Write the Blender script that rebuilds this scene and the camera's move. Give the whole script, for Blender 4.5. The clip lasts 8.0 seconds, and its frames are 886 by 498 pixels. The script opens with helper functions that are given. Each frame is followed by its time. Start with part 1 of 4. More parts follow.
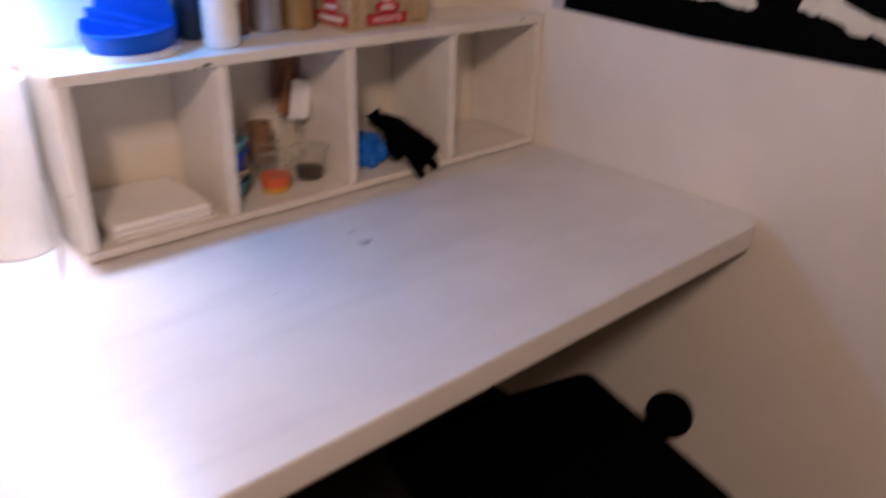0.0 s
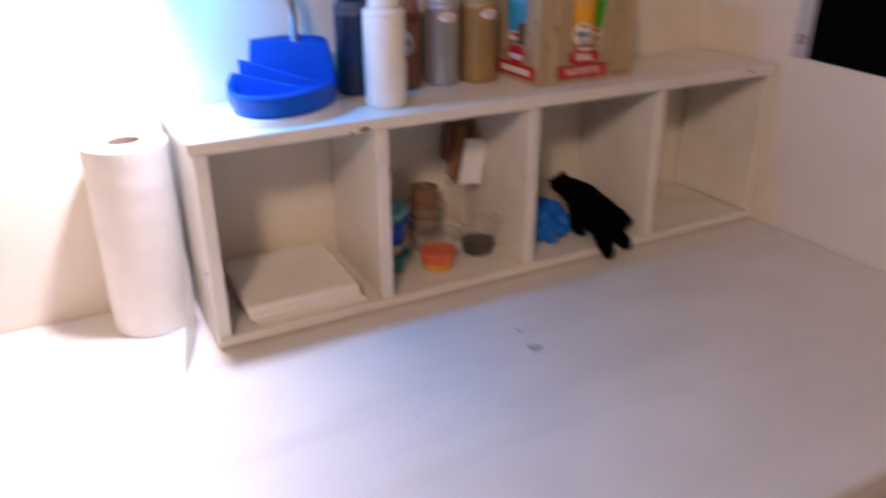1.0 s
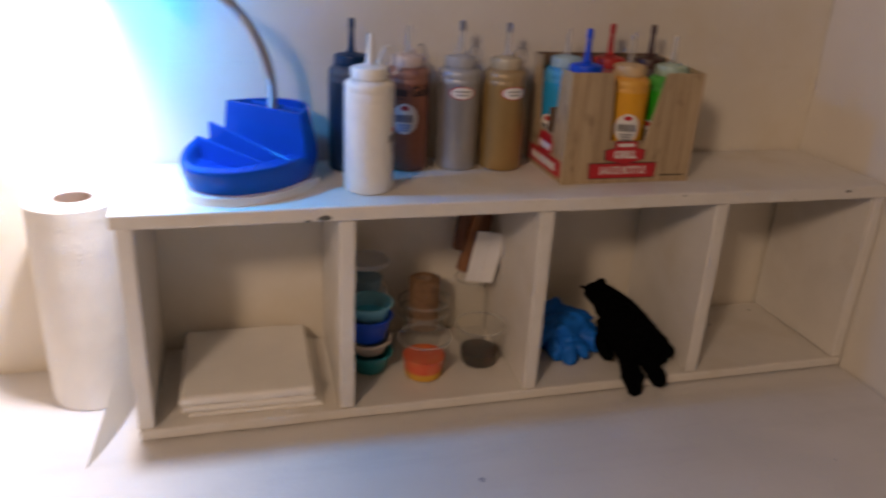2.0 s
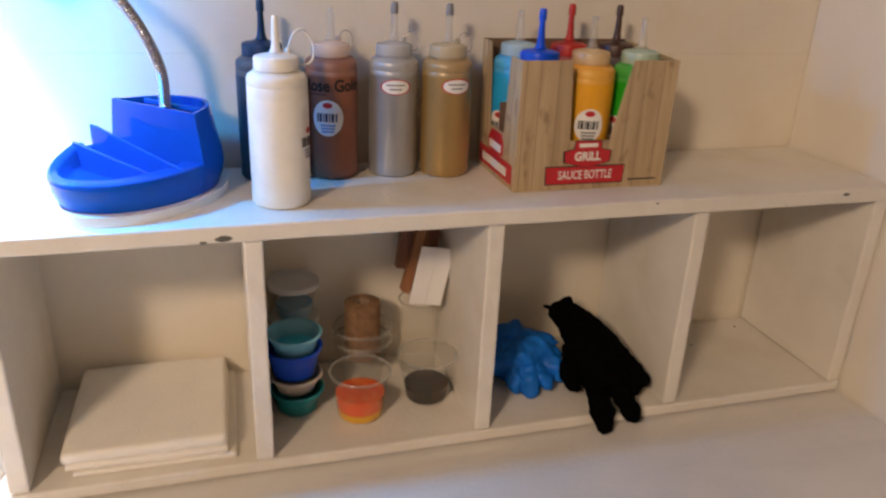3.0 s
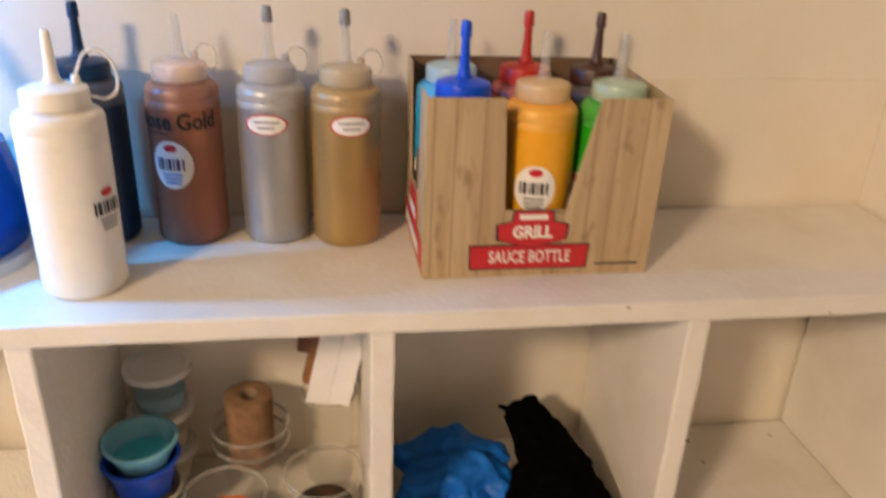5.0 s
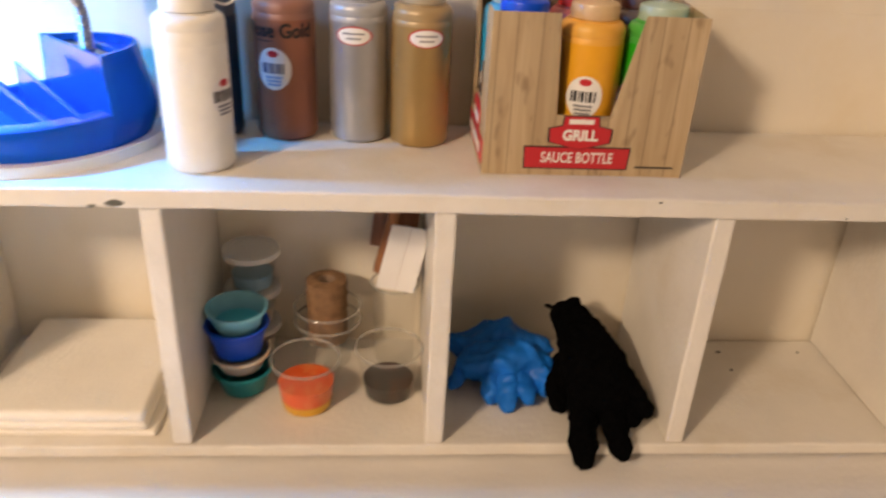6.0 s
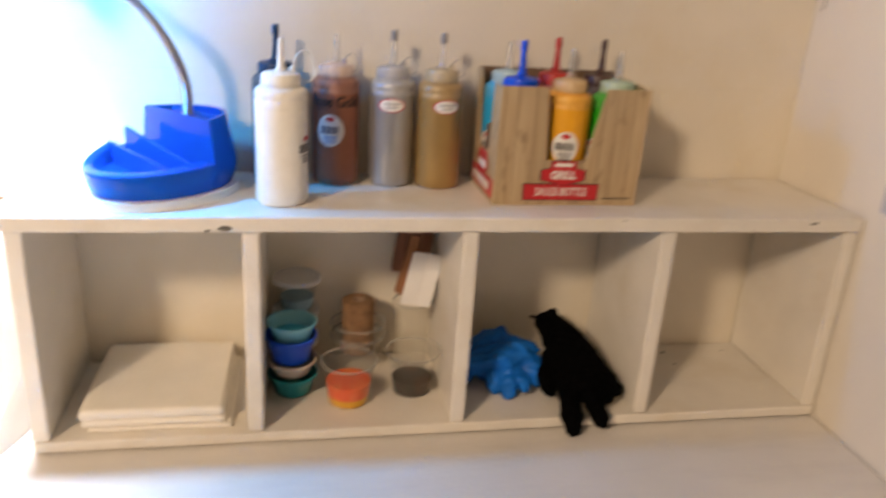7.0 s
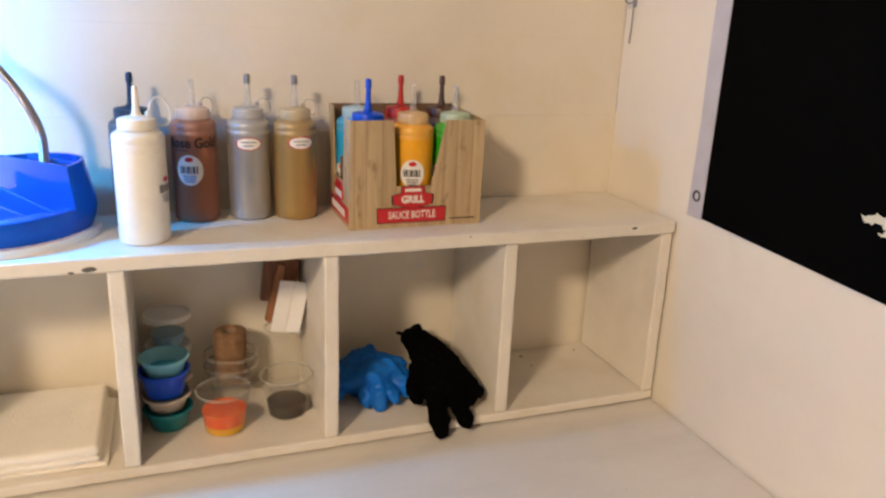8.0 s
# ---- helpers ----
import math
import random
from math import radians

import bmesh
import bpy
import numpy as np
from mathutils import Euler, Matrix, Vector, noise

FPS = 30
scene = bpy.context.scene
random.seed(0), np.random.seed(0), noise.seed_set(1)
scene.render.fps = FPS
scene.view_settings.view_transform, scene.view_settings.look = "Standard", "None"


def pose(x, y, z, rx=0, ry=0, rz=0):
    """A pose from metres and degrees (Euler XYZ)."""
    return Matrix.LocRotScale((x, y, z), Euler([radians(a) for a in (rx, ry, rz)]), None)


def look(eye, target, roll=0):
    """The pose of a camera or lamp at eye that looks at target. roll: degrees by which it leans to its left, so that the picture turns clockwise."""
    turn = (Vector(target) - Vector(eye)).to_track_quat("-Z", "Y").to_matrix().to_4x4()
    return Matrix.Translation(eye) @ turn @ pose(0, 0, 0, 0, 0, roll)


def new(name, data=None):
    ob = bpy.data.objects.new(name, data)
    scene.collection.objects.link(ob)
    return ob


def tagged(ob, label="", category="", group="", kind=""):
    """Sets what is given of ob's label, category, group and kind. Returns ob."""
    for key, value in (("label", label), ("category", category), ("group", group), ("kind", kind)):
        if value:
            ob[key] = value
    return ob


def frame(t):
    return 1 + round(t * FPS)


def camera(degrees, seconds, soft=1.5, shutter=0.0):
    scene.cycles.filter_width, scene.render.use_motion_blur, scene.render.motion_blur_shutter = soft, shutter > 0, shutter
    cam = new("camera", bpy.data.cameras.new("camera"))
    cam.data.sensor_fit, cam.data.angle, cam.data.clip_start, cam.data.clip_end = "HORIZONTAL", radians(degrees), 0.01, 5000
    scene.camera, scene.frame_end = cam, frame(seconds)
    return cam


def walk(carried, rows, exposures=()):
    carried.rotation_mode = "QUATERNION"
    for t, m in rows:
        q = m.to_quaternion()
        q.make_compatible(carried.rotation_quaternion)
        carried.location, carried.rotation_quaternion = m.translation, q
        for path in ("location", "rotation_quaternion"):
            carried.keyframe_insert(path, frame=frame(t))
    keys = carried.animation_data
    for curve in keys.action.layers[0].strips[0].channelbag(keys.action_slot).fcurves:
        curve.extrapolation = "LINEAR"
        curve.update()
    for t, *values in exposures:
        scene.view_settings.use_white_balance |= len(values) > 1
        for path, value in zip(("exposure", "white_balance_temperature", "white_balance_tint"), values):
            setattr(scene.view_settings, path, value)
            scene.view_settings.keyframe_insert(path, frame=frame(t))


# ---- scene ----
cam = camera(60.7, 8.0, soft=2.3, shutter=0.55)
PATH = [
    (0, (-0.296, -1.152, 1.306), (0.917, 0.179, 0.437), 1.6),
    (0.2, (-0.249, -1.086, 1.306), (1.071, 0.181, 0.495), 4.2),
    (0.3, (-0.227, -1.081, 1.318), (1.073, 0.195, 0.492), 3.7),
    (0.5, (-0.203, -1.034, 1.32), (1.008, 0.293, 0.441), 3.6),
    (0.7, (-0.191, -0.993, 1.324), (0.883, 0.423, 0.411), 2.7),
    (1, (-0.139, -0.939, 1.314), (0.706, 0.673, 0.486), -0.3),
    (1.2, (-0.065, -0.892, 1.344), (0.589, 0.807, 0.518), 0.0),
    (1.5, (0.021, -0.865, 1.352), (0.547, 0.893, 0.557), 2.1),
    (1.8, (0.096, -0.827, 1.364), (0.574, 0.937, 0.548), 3.2),
    (2, (0.14, -0.833, 1.346), (0.649, 0.945, 0.584), 3.1),
    (2.2, (0.192, -0.831, 1.346), (0.71, 0.942, 0.579), 1.0),
    (3.3, (0.252, -0.616, 1.308), (0.79, 1.152, 0.544), 2.9),
    (3.5, (0.269, -0.544, 1.337), (0.797, 1.205, 0.522), 3.0),
    (4, (0.336, -0.444, 1.327), (0.732, 1.324, 0.48), 1.3),
    (4.5, (0.427, -0.441, 1.337), (0.679, 1.369, 0.524), 1.4),
    (5, (0.475, -0.487, 1.324), (0.781, 1.309, 0.498), 2.6),
    (5.2, (0.481, -0.506, 1.31), (0.801, 1.254, 0.417), 2.9),
    (6.3, (0.456, -0.661, 1.307), (0.517, 1.118, 0.392), 2.4),
    (6.5, (0.435, -0.708, 1.318), (0.467, 1.083, 0.427), 1.9),
    (6.8, (0.326, -0.782, 1.327), (0.554, 1.027, 0.514), 2.4),
    (7, (0.313, -0.824, 1.321), (0.689, 1.015, 0.629), 3.8),
    (7.2, (0.277, -0.861, 1.313), (0.815, 0.961, 0.68), 3.3),
    (7.5, (0.28, -0.902, 1.324), (0.879, 0.904, 0.706), 3.3),
    (7.8, (0.274, -0.895, 1.332), (1.023, 0.872, 0.76), 2.7),
    (8, (0.321, -0.908, 1.334), (1.0, 0.877, 0.74), 2.5),
]
EXPOSURES = [(0.0, -0.2, 6420, 33), (0.5, 0.07, 6400, 34), (1.0, -0.22, 6550, 32), (1.5, -0.68, 6780, 28), (2.2, -0.46, 6900, 22), (3.4, 0.56, 7020, 17), (4.5, 0.78, 7250, 16), (5.2, 0.88, 7250, 16), (6.3, 0.9, 7200, 17), (7.0, 0.6, 7100, 15), (8.0, 0.76, 7080, 13)]
walk(cam, [(t, look(eye, target, roll)) for t, eye, target, roll in PATH], EXPOSURES)

# ---------- world and light ----------
world = bpy.data.worlds.new("world")
scene.world = world
world.use_nodes = True
world.node_tree.nodes["Background"].inputs[0].default_value = (0.9, 0.75, 0.6, 1)
world.node_tree.nodes["Background"].inputs[1].default_value = 0.01


def lamp(name, kind, m, energy, colour, size):
    data = bpy.data.lights.new(name, kind)
    data.energy, data.color = energy, colour
    if kind == "AREA":
        data.size = size
    else:
        data.shadow_soft_size = size
    ob = new(name, data)
    ob.matrix_world = m
    return ob


# the room's ceiling light, behind and to the left of the desk
lamp("ceiling_lamp", "POINT", pose(-0.92, -1.70, 2.24), 88, (1.0, 0.82, 0.60), 0.15)
# the bulb of the gooseneck lamp, inside its blue shade
BULB = Vector((0.0, 0.05, 1.36))
lamp("bulb_light", "POINT", Matrix.Translation(BULB), 30, (0.95, 0.97, 1.0), 0.022)


# ---------- materials ----------
def material(name, colour, rough=0.5, metal=0.0, scale=30.0, vary=0.06, bump=0.05, fine=400.0, coat=0.0, trans=0.0, sheen=0.0, spec=0.5):
    """A surface with grain and stains at two scales."""
    m = bpy.data.materials.new(name)
    m.use_nodes = True
    n, l = m.node_tree.nodes, m.node_tree.links
    p = n["Principled BSDF"]
    p.inputs["Roughness"].default_value = rough
    p.inputs["Metallic"].default_value = metal
    p.inputs["Coat Weight"].default_value = coat
    p.inputs["Transmission Weight"].default_value = trans
    p.inputs["Sheen Weight"].default_value = sheen
    p.inputs["Specular IOR Level"].default_value = spec
    tc = n.new("ShaderNodeTexCoord")
    big, small = n.new("ShaderNodeTexNoise"), n.new("ShaderNodeTexNoise")
    big.inputs["Scale"].default_value, big.inputs["Detail"].default_value = scale, 4
    small.inputs["Scale"].default_value, small.inputs["Detail"].default_value = fine, 3
    l.new(tc.outputs["Object"], big.inputs["Vector"])
    l.new(tc.outputs["Object"], small.inputs["Vector"])
    ramp = n.new("ShaderNodeValToRGB")
    c = Vector(colour)
    ramp.color_ramp.elements[0].position, ramp.color_ramp.elements[1].position = 0.3, 0.7
    ramp.color_ramp.elements[0].color = (*(c * (1 - vary)), 1)
    ramp.color_ramp.elements[1].color = (*[min(1, v * (1 + vary)) for v in c], 1)
    l.new(big.outputs["Fac"], ramp.inputs[0])
    l.new(ramp.outputs[0], p.inputs["Base Color"])
    b = n.new("ShaderNodeBump")
    b.inputs["Strength"].default_value, b.inputs["Distance"].default_value = bump, 0.002
    l.new(small.outputs["Fac"], b.inputs["Height"])
    l.new(b.outputs[0], p.inputs["Normal"])
    return m


def stained(name, colour, stain, rough, scale, amount, streak=(1, 1, 1), bump=0.12):
    """Brushed paint with yellowed, scuffed patches of a shape of their own."""
    m = material(name, colour, rough, scale=scale, vary=0.04, bump=bump, fine=160)
    n, l = m.node_tree.nodes, m.node_tree.links
    p = n["Principled BSDF"]
    old = p.inputs["Base Color"].links[0].from_socket
    tc = n.new("ShaderNodeTexCoord")
    mp = n.new("ShaderNodeMapping")
    mp.inputs["Scale"].default_value = streak
    l.new(tc.outputs["Object"], mp.inputs["Vector"])
    st = n.new("ShaderNodeTexNoise")
    st.inputs["Scale"].default_value, st.inputs["Detail"].default_value, st.inputs["Roughness"].default_value = 7, 8, 0.62
    l.new(mp.outputs[0], st.inputs["Vector"])
    r = n.new("ShaderNodeValToRGB")
    r.color_ramp.elements[0].position, r.color_ramp.elements[1].position = 0.5, 0.78
    r.color_ramp.elements[0].color, r.color_ramp.elements[1].color = (0, 0, 0, 1), (amount, amount, amount, 1)
    l.new(st.outputs["Fac"], r.inputs[0])
    mix = n.new("ShaderNodeMix")
    mix.data_type = "RGBA"
    l.new(r.outputs[0], mix.inputs["Factor"])
    l.new(old, mix.inputs["A"])
    mix.inputs["B"].default_value = (*stain, 1)
    l.new(mix.outputs["Result"], p.inputs["Base Color"])
    return m


def seethrough(name, colour, clear, rough=0.15, body=(0.8, 0.8, 0.8)):
    """Thin tinted plastic: part of the light goes straight through."""
    m = material(name, body, rough, vary=0.03, bump=0.02)
    n, l = m.node_tree.nodes, m.node_tree.links
    t = n.new("ShaderNodeBsdfTransparent")
    t.inputs[0].default_value = (*colour, 1)
    mix = n.new("ShaderNodeMixShader")
    mix.inputs[0].default_value = clear
    l.new(n["Principled BSDF"].outputs[0], mix.inputs[1])
    l.new(t.outputs[0], mix.inputs[2])
    l.new(mix.outputs[0], n["Material Output"].inputs["Surface"])
    return m


def woodprint(name, dark, light, seams):
    """Long grain with, for the printed card, dark lines between printed boards."""
    m = material(name, light, 0.6, vary=0.05, bump=0.05)
    n, l = m.node_tree.nodes, m.node_tree.links
    p = n["Principled BSDF"]
    tc = n.new("ShaderNodeTexCoord")
    mp = n.new("ShaderNodeMapping")
    mp.inputs["Scale"].default_value = (70, 70, 6)
    l.new(tc.outputs["Object"], mp.inputs["Vector"])
    g = n.new("ShaderNodeTexNoise")
    g.inputs["Scale"].default_value, g.inputs["Detail"].default_value, g.inputs["Distortion"].default_value = 1.0, 7, 1.2
    l.new(mp.outputs[0], g.inputs["Vector"])
    r = n.new("ShaderNodeValToRGB")
    r.color_ramp.elements[0].position, r.color_ramp.elements[1].position = 0.3, 0.68
    r.color_ramp.elements[0].color, r.color_ramp.elements[1].color = (*dark, 1), (*light, 1)
    l.new(g.outputs["Fac"], r.inputs[0])
    out = r.outputs[0]
    if seams:
        sep = n.new("ShaderNodeSeparateXYZ")
        l.new(tc.outputs["Object"], sep.inputs[0])
        add = n.new("ShaderNodeMath")
        l.new(sep.outputs[0], add.inputs[0])
        l.new(sep.outputs[1], add.inputs[1])
        edge, cell = n.new("ShaderNodeTexVoronoi"), n.new("ShaderNodeTexVoronoi")
        for v, feature in ((edge, "DISTANCE_TO_EDGE"), (cell, "F1")):
            v.voronoi_dimensions, v.feature = "1D", feature
            v.inputs["Scale"].default_value = 1 / seams
            l.new(add.outputs[0], v.inputs["W"])
        grey = n.new("ShaderNodeRGBToBW")
        l.new(cell.outputs["Color"], grey.inputs[0])
        tone = n.new("ShaderNodeMapRange")
        tone.inputs["To Min"].default_value, tone.inputs["To Max"].default_value = 0.84, 1.1
        l.new(grey.outputs[0], tone.inputs["Value"])
        board = n.new("ShaderNodeVectorMath")
        board.operation = "SCALE"
        l.new(out, board.inputs[0])
        l.new(tone.outputs[0], board.inputs["Scale"])
        out = board.outputs[0]
        mk = n.new("ShaderNodeMapping")
        mk.inputs["Scale"].default_value = (95, 95, 40)
        l.new(tc.outputs["Object"], mk.inputs["Vector"])
        knot = n.new("ShaderNodeTexNoise")
        knot.inputs["Scale"].default_value, knot.inputs["Detail"].default_value = 1.0, 1.0
        l.new(mk.outputs[0], knot.inputs["Vector"])
        for source, low, high, depth, dark_tone in ((knot.outputs["Fac"], 0.61, 0.75, 0.6, (0.2, 0.125, 0.07, 1)), (edge.outputs["Distance"], 0.05, 0.012, 0.6, (0.19, 0.125, 0.07, 1))):
            fac = n.new("ShaderNodeMapRange")
            fac.inputs["From Min"].default_value, fac.inputs["From Max"].default_value = low, high
            fac.inputs["To Max"].default_value = depth
            l.new(source, fac.inputs["Value"])
            mix = n.new("ShaderNodeMix")
            mix.data_type = "RGBA"
            l.new(fac.outputs[0], mix.inputs["Factor"])
            l.new(out, mix.inputs["A"])
            mix.inputs["B"].default_value = dark_tone
            out = mix.outputs["Result"]
    l.new(out, p.inputs["Base Color"])
    return m


PAINT_SHELF = stained("shelf_paint", (0.76, 0.72, 0.66), (0.62, 0.53, 0.38), 0.42, 18, 0.65, bump=0.3)
PAINT_DESK = stained("desk_paint", (0.72, 0.69, 0.66), (0.55, 0.52, 0.50), 0.33, 9, 0.5, (0.5, 2.5, 1), bump=0.2)
PAINT_WALL = stained("wall_paint", (0.78, 0.72, 0.62), (0.70, 0.60, 0.42), 0.55, 6, 0.6)
# assumed tan for surfaces out of view, darkened so they bounce less light
ROOM_DIM = stained("dimmed_room", (0.17, 0.135, 0.1), (0.13, 0.1, 0.07), 0.7, 5, 0.4)
PAINT_SIDE = stained("side_wall_paint", (0.78, 0.73, 0.66), (0.70, 0.64, 0.52), 0.5, 5, 0.4)
CARPET = material("dark_carpet", (0.006, 0.005, 0.005), 0.95, scale=60, vary=0.3, bump=0.6, fine=900)
WOOD_RAW = woodprint("raw_wood", (0.16, 0.09, 0.045), (0.32, 0.2, 0.11), 0)
WOOD_RED = woodprint("reddish_wood", (0.13, 0.05, 0.025), (0.30, 0.13, 0.07), 0)
WOOD_STRIP = woodprint("orange_wood", (0.24, 0.09, 0.035), (0.42, 0.19, 0.085), 0)
CARD_WOOD = woodprint("printed_card", (0.42, 0.30, 0.175), (0.56, 0.43, 0.27), 0.0185)
CARD_IN = material("brown_card", (0.16, 0.095, 0.055), 0.85)
RED_PRINT = material("red_print", (0.55, 0.02, 0.03), 0.4, vary=0.03)
BLACK_PRINT = material("black_print", (0.012, 0.012, 0.014), 0.45)
WHITE_PRINT = material("white_print", (0.82, 0.8, 0.78), 0.4, vary=0.03)
BLUE_PRINT = material("blue_print", (0.16, 0.33, 0.6), 0.4)
NAVY_PRINT = material("navy_print", (0.035, 0.06, 0.14), 0.45)
GREY_PRINT = material("grey_print", (0.25, 0.25, 0.27), 0.5)
PAPER = material("paper_towel", (0.84, 0.82, 0.78), 0.9, vary=0.03, bump=0.3, fine=260)
PAPER_THIN = material("thin_paper_sheet", (0.86, 0.84, 0.80), 0.9, vary=0.03, bump=0.3, fine=260)
n_, l_ = PAPER_THIN.node_tree.nodes, PAPER_THIN.node_tree.links
glow_, mix_ = n_.new("ShaderNodeBsdfTranslucent"), n_.new("ShaderNodeMixShader")
glow_.inputs[0].default_value, mix_.inputs[0].default_value = (0.86, 0.84, 0.80, 1), 0.5
l_.new(n_["Principled BSDF"].outputs[0], mix_.inputs[1])
l_.new(glow_.outputs[0], mix_.inputs[2])
l_.new(mix_.outputs[0], n_["Material Output"].inputs["Surface"])
NAPKIN = material("napkin_paper", (0.83, 0.79, 0.72), 0.9, vary=0.02, bump=0.5, fine=320)
CORE = material("cardboard_core", (0.30, 0.2, 0.14), 0.85)
BLUE_PLASTIC = material("blue_plastic", (0.0, 0.080, 0.46), 0.12, vary=0.06, bump=0.01, spec=0.27)
n_, l_ = BLUE_PLASTIC.node_tree.nodes, BLUE_PLASTIC.node_tree.links
glow_, mix_ = n_.new("ShaderNodeBsdfTranslucent"), n_.new("ShaderNodeMixShader")
glow_.inputs[0].default_value, mix_.inputs[0].default_value = (0.0, 0.62, 1.0, 1), 0.2
l_.new(n_["Principled BSDF"].outputs[0], mix_.inputs[1])
l_.new(glow_.outputs[0], mix_.inputs[2])
l_.new(mix_.outputs[0], n_["Material Output"].inputs["Surface"])
# darkened blue, the shade of the tower's recess put into the colour
RECESS_SHADE = material("dark_slot", (0.006, 0.02, 0.09), 0.4)
WHITE_PLASTIC = material("white_plastic", (0.8, 0.79, 0.77), 0.35, vary=0.02)
CHROME = material("chrome", (0.40, 0.38, 0.39), 0.4, metal=1.0, vary=0.05, bump=0.01)
BRASS = material("dark_metal", (0.10, 0.09, 0.08), 0.35, metal=0.8)
SHADE = seethrough("blue_shade", (0.06, 0.62, 1.0), 0.40, 0.3, (0.02, 0.3, 0.7))
SHADE_RIM = seethrough("clearer_blue_rim", (0.04, 0.66, 1.0), 0.86, 0.3, (0.02, 0.3, 0.7))
CLEAR = seethrough("clear_plastic", (0.98, 0.98, 0.97), 0.91, 0.08, (0.50, 0.49, 0.46))
MILKY = seethrough("milky_plastic", (0.95, 0.95, 0.95), 0.34, 0.25, (0.83, 0.82, 0.79))
SOFT = seethrough("soft_clear_plastic", (0.95, 0.95, 0.95), 0.72, 0.15, (0.7, 0.69, 0.67))
CLEAR_BLUE = seethrough("pale_blue_plastic", (0.75, 0.94, 1.0), 0.5, 0.12, (0.34, 0.78, 0.92))
RIM = seethrough("clear_rim_plastic", (0.96, 0.96, 0.95), 0.76, 0.12, (0.72, 0.71, 0.68))
CAP_GREEN = seethrough("pale_green_plastic", (0.85, 0.96, 0.86), 0.45, 0.25, (0.66, 0.79, 0.66))
CAP_ROSE = seethrough("rose_milky_plastic", (0.95, 0.85, 0.8), 0.35, 0.25, (0.8, 0.66, 0.58))
CAP_ORANGE = seethrough("orange_milky_plastic", (0.95, 0.8, 0.55), 0.42, 0.25, (0.86, 0.68, 0.42))
CAP_SILVER = seethrough("grey_milky_plastic", (0.9, 0.9, 0.92), 0.3, 0.2, (0.52, 0.52, 0.53))
CAP_GOLD = seethrough("tan_milky_plastic", (0.95, 0.9, 0.8), 0.3, 0.2, (0.60, 0.51, 0.36))
CAP_SKY = seethrough("sky_milky_plastic", (0.75, 0.92, 0.97), 0.45, 0.2, (0.62, 0.82, 0.88))
TWINE = material("twine", (0.25, 0.137, 0.068), 0.85, scale=120, vary=0.25, bump=0.9, fine=420)
BLACK_KNIT = material("black_knit", (0.0016, 0.0016, 0.0018), 0.95, scale=200, vary=0.4, bump=0.5, fine=900, spec=0.03)
NITRILE = material("blue_nitrile", (0.001, 0.145, 0.60), 0.45, scale=40, vary=0.2, bump=0.25, fine=160, spec=0.25)
BANNER = material("black_vinyl", (0.0012, 0.0012, 0.0014), 0.8, vary=0.2, bump=0.03, spec=0.04)
HEM = material("grey_hem", (0.50, 0.49, 0.55), 0.55, vary=0.06)
PALE = material("pale_print", (0.62, 0.60, 0.52), 0.6, scale=25, vary=0.12)
VINYL = material("black_seat_vinyl", (0.0010, 0.0010, 0.0012), 0.75, vary=0.2, bump=0.2, spec=0.02)
GLOSS_BLACK = material("black_plastic", (0.002, 0.002, 0.0024), 0.16, vary=0.1, bump=0.01, spec=0.14)
CHIP = material("chipped_spot", (0.10, 0.10, 0.085), 0.7, scale=300, vary=0.5)
SMUDGE = material("grey_smudge", (0.36, 0.35, 0.385), 0.6, scale=200, vary=0.35)


# ---------- mesh helpers ----------
def part(name, bm, mat, parent=None, label="", smooth=False):
    me = bpy.data.meshes.new(name)
    bmesh.ops.recalc_face_normals(bm, faces=bm.faces)
    bm.to_mesh(me)
    bm.free()
    for m in (mat if isinstance(mat, (list, tuple)) else [mat]):
        me.materials.append(m)
    if smooth:
        for f in me.polygons:
            f.use_smooth = True
        me.set_sharp_from_angle(angle=radians(38))
    ob = new(name, me)
    if parent:
        ob.parent = parent
    if label:
        ob["label"] = label
    return ob


def thing(name, x, y, z, label, category, group="", kind="", turn=0.0):
    ob = new(name)
    ob.empty_display_size = 0.02
    ob.matrix_world = pose(x, y, z, 0, 0, turn)
    return tagged(ob, label, category, group, kind)


def slab(x0, y0, z0, x1, y1, z1, bevel=0.0, seg=2, bm=None):
    bm = bm or bmesh.new()
    r = bmesh.ops.create_cube(bm, size=1)
    for v in r["verts"]:
        v.co = Vector((x0 + (v.co.x + 0.5) * (x1 - x0), y0 + (v.co.y + 0.5) * (y1 - y0), z0 + (v.co.z + 0.5) * (z1 - z0)))
    if bevel:
        edges = {e for v in r["verts"] for e in v.link_edges}
        bmesh.ops.bevel(bm, geom=list(edges), offset=bevel, segments=seg, affect="EDGES", profile=0.5)
    return bm


def lathe(profile, n=40, bm=None, cx=0.0, cy=0.0, a0=0.0, a1=360.0):
    """Turns a profile of (radius, height) round the z axis; radius 0 closes it."""
    bm = bm or bmesh.new()
    full = abs(a1 - a0) >= 359.9
    rings = []
    for r, z in profile:
        if r < 1e-6:
            rings.append([bm.verts.new((cx, cy, z))])
            continue
        rings.append([bm.verts.new((cx + r * math.cos(radians(a0 + (a1 - a0) * k / n)), cy + r * math.sin(radians(a0 + (a1 - a0) * k / n)), z))
                      for k in range(n if full else n + 1)])
    for a, b in zip(rings, rings[1:]):
        for k in range(n):
            k2 = (k + 1) % n if full else k + 1
            if len(a) == 1 and len(b) == 1:
                continue
            if len(a) == 1:
                bm.faces.new((a[0], b[k], b[k2]))
            elif len(b) == 1:
                bm.faces.new((a[k], b[0], a[k2]))
            else:
                bm.faces.new((a[k], b[k], b[k2], a[k2]))
    return bm


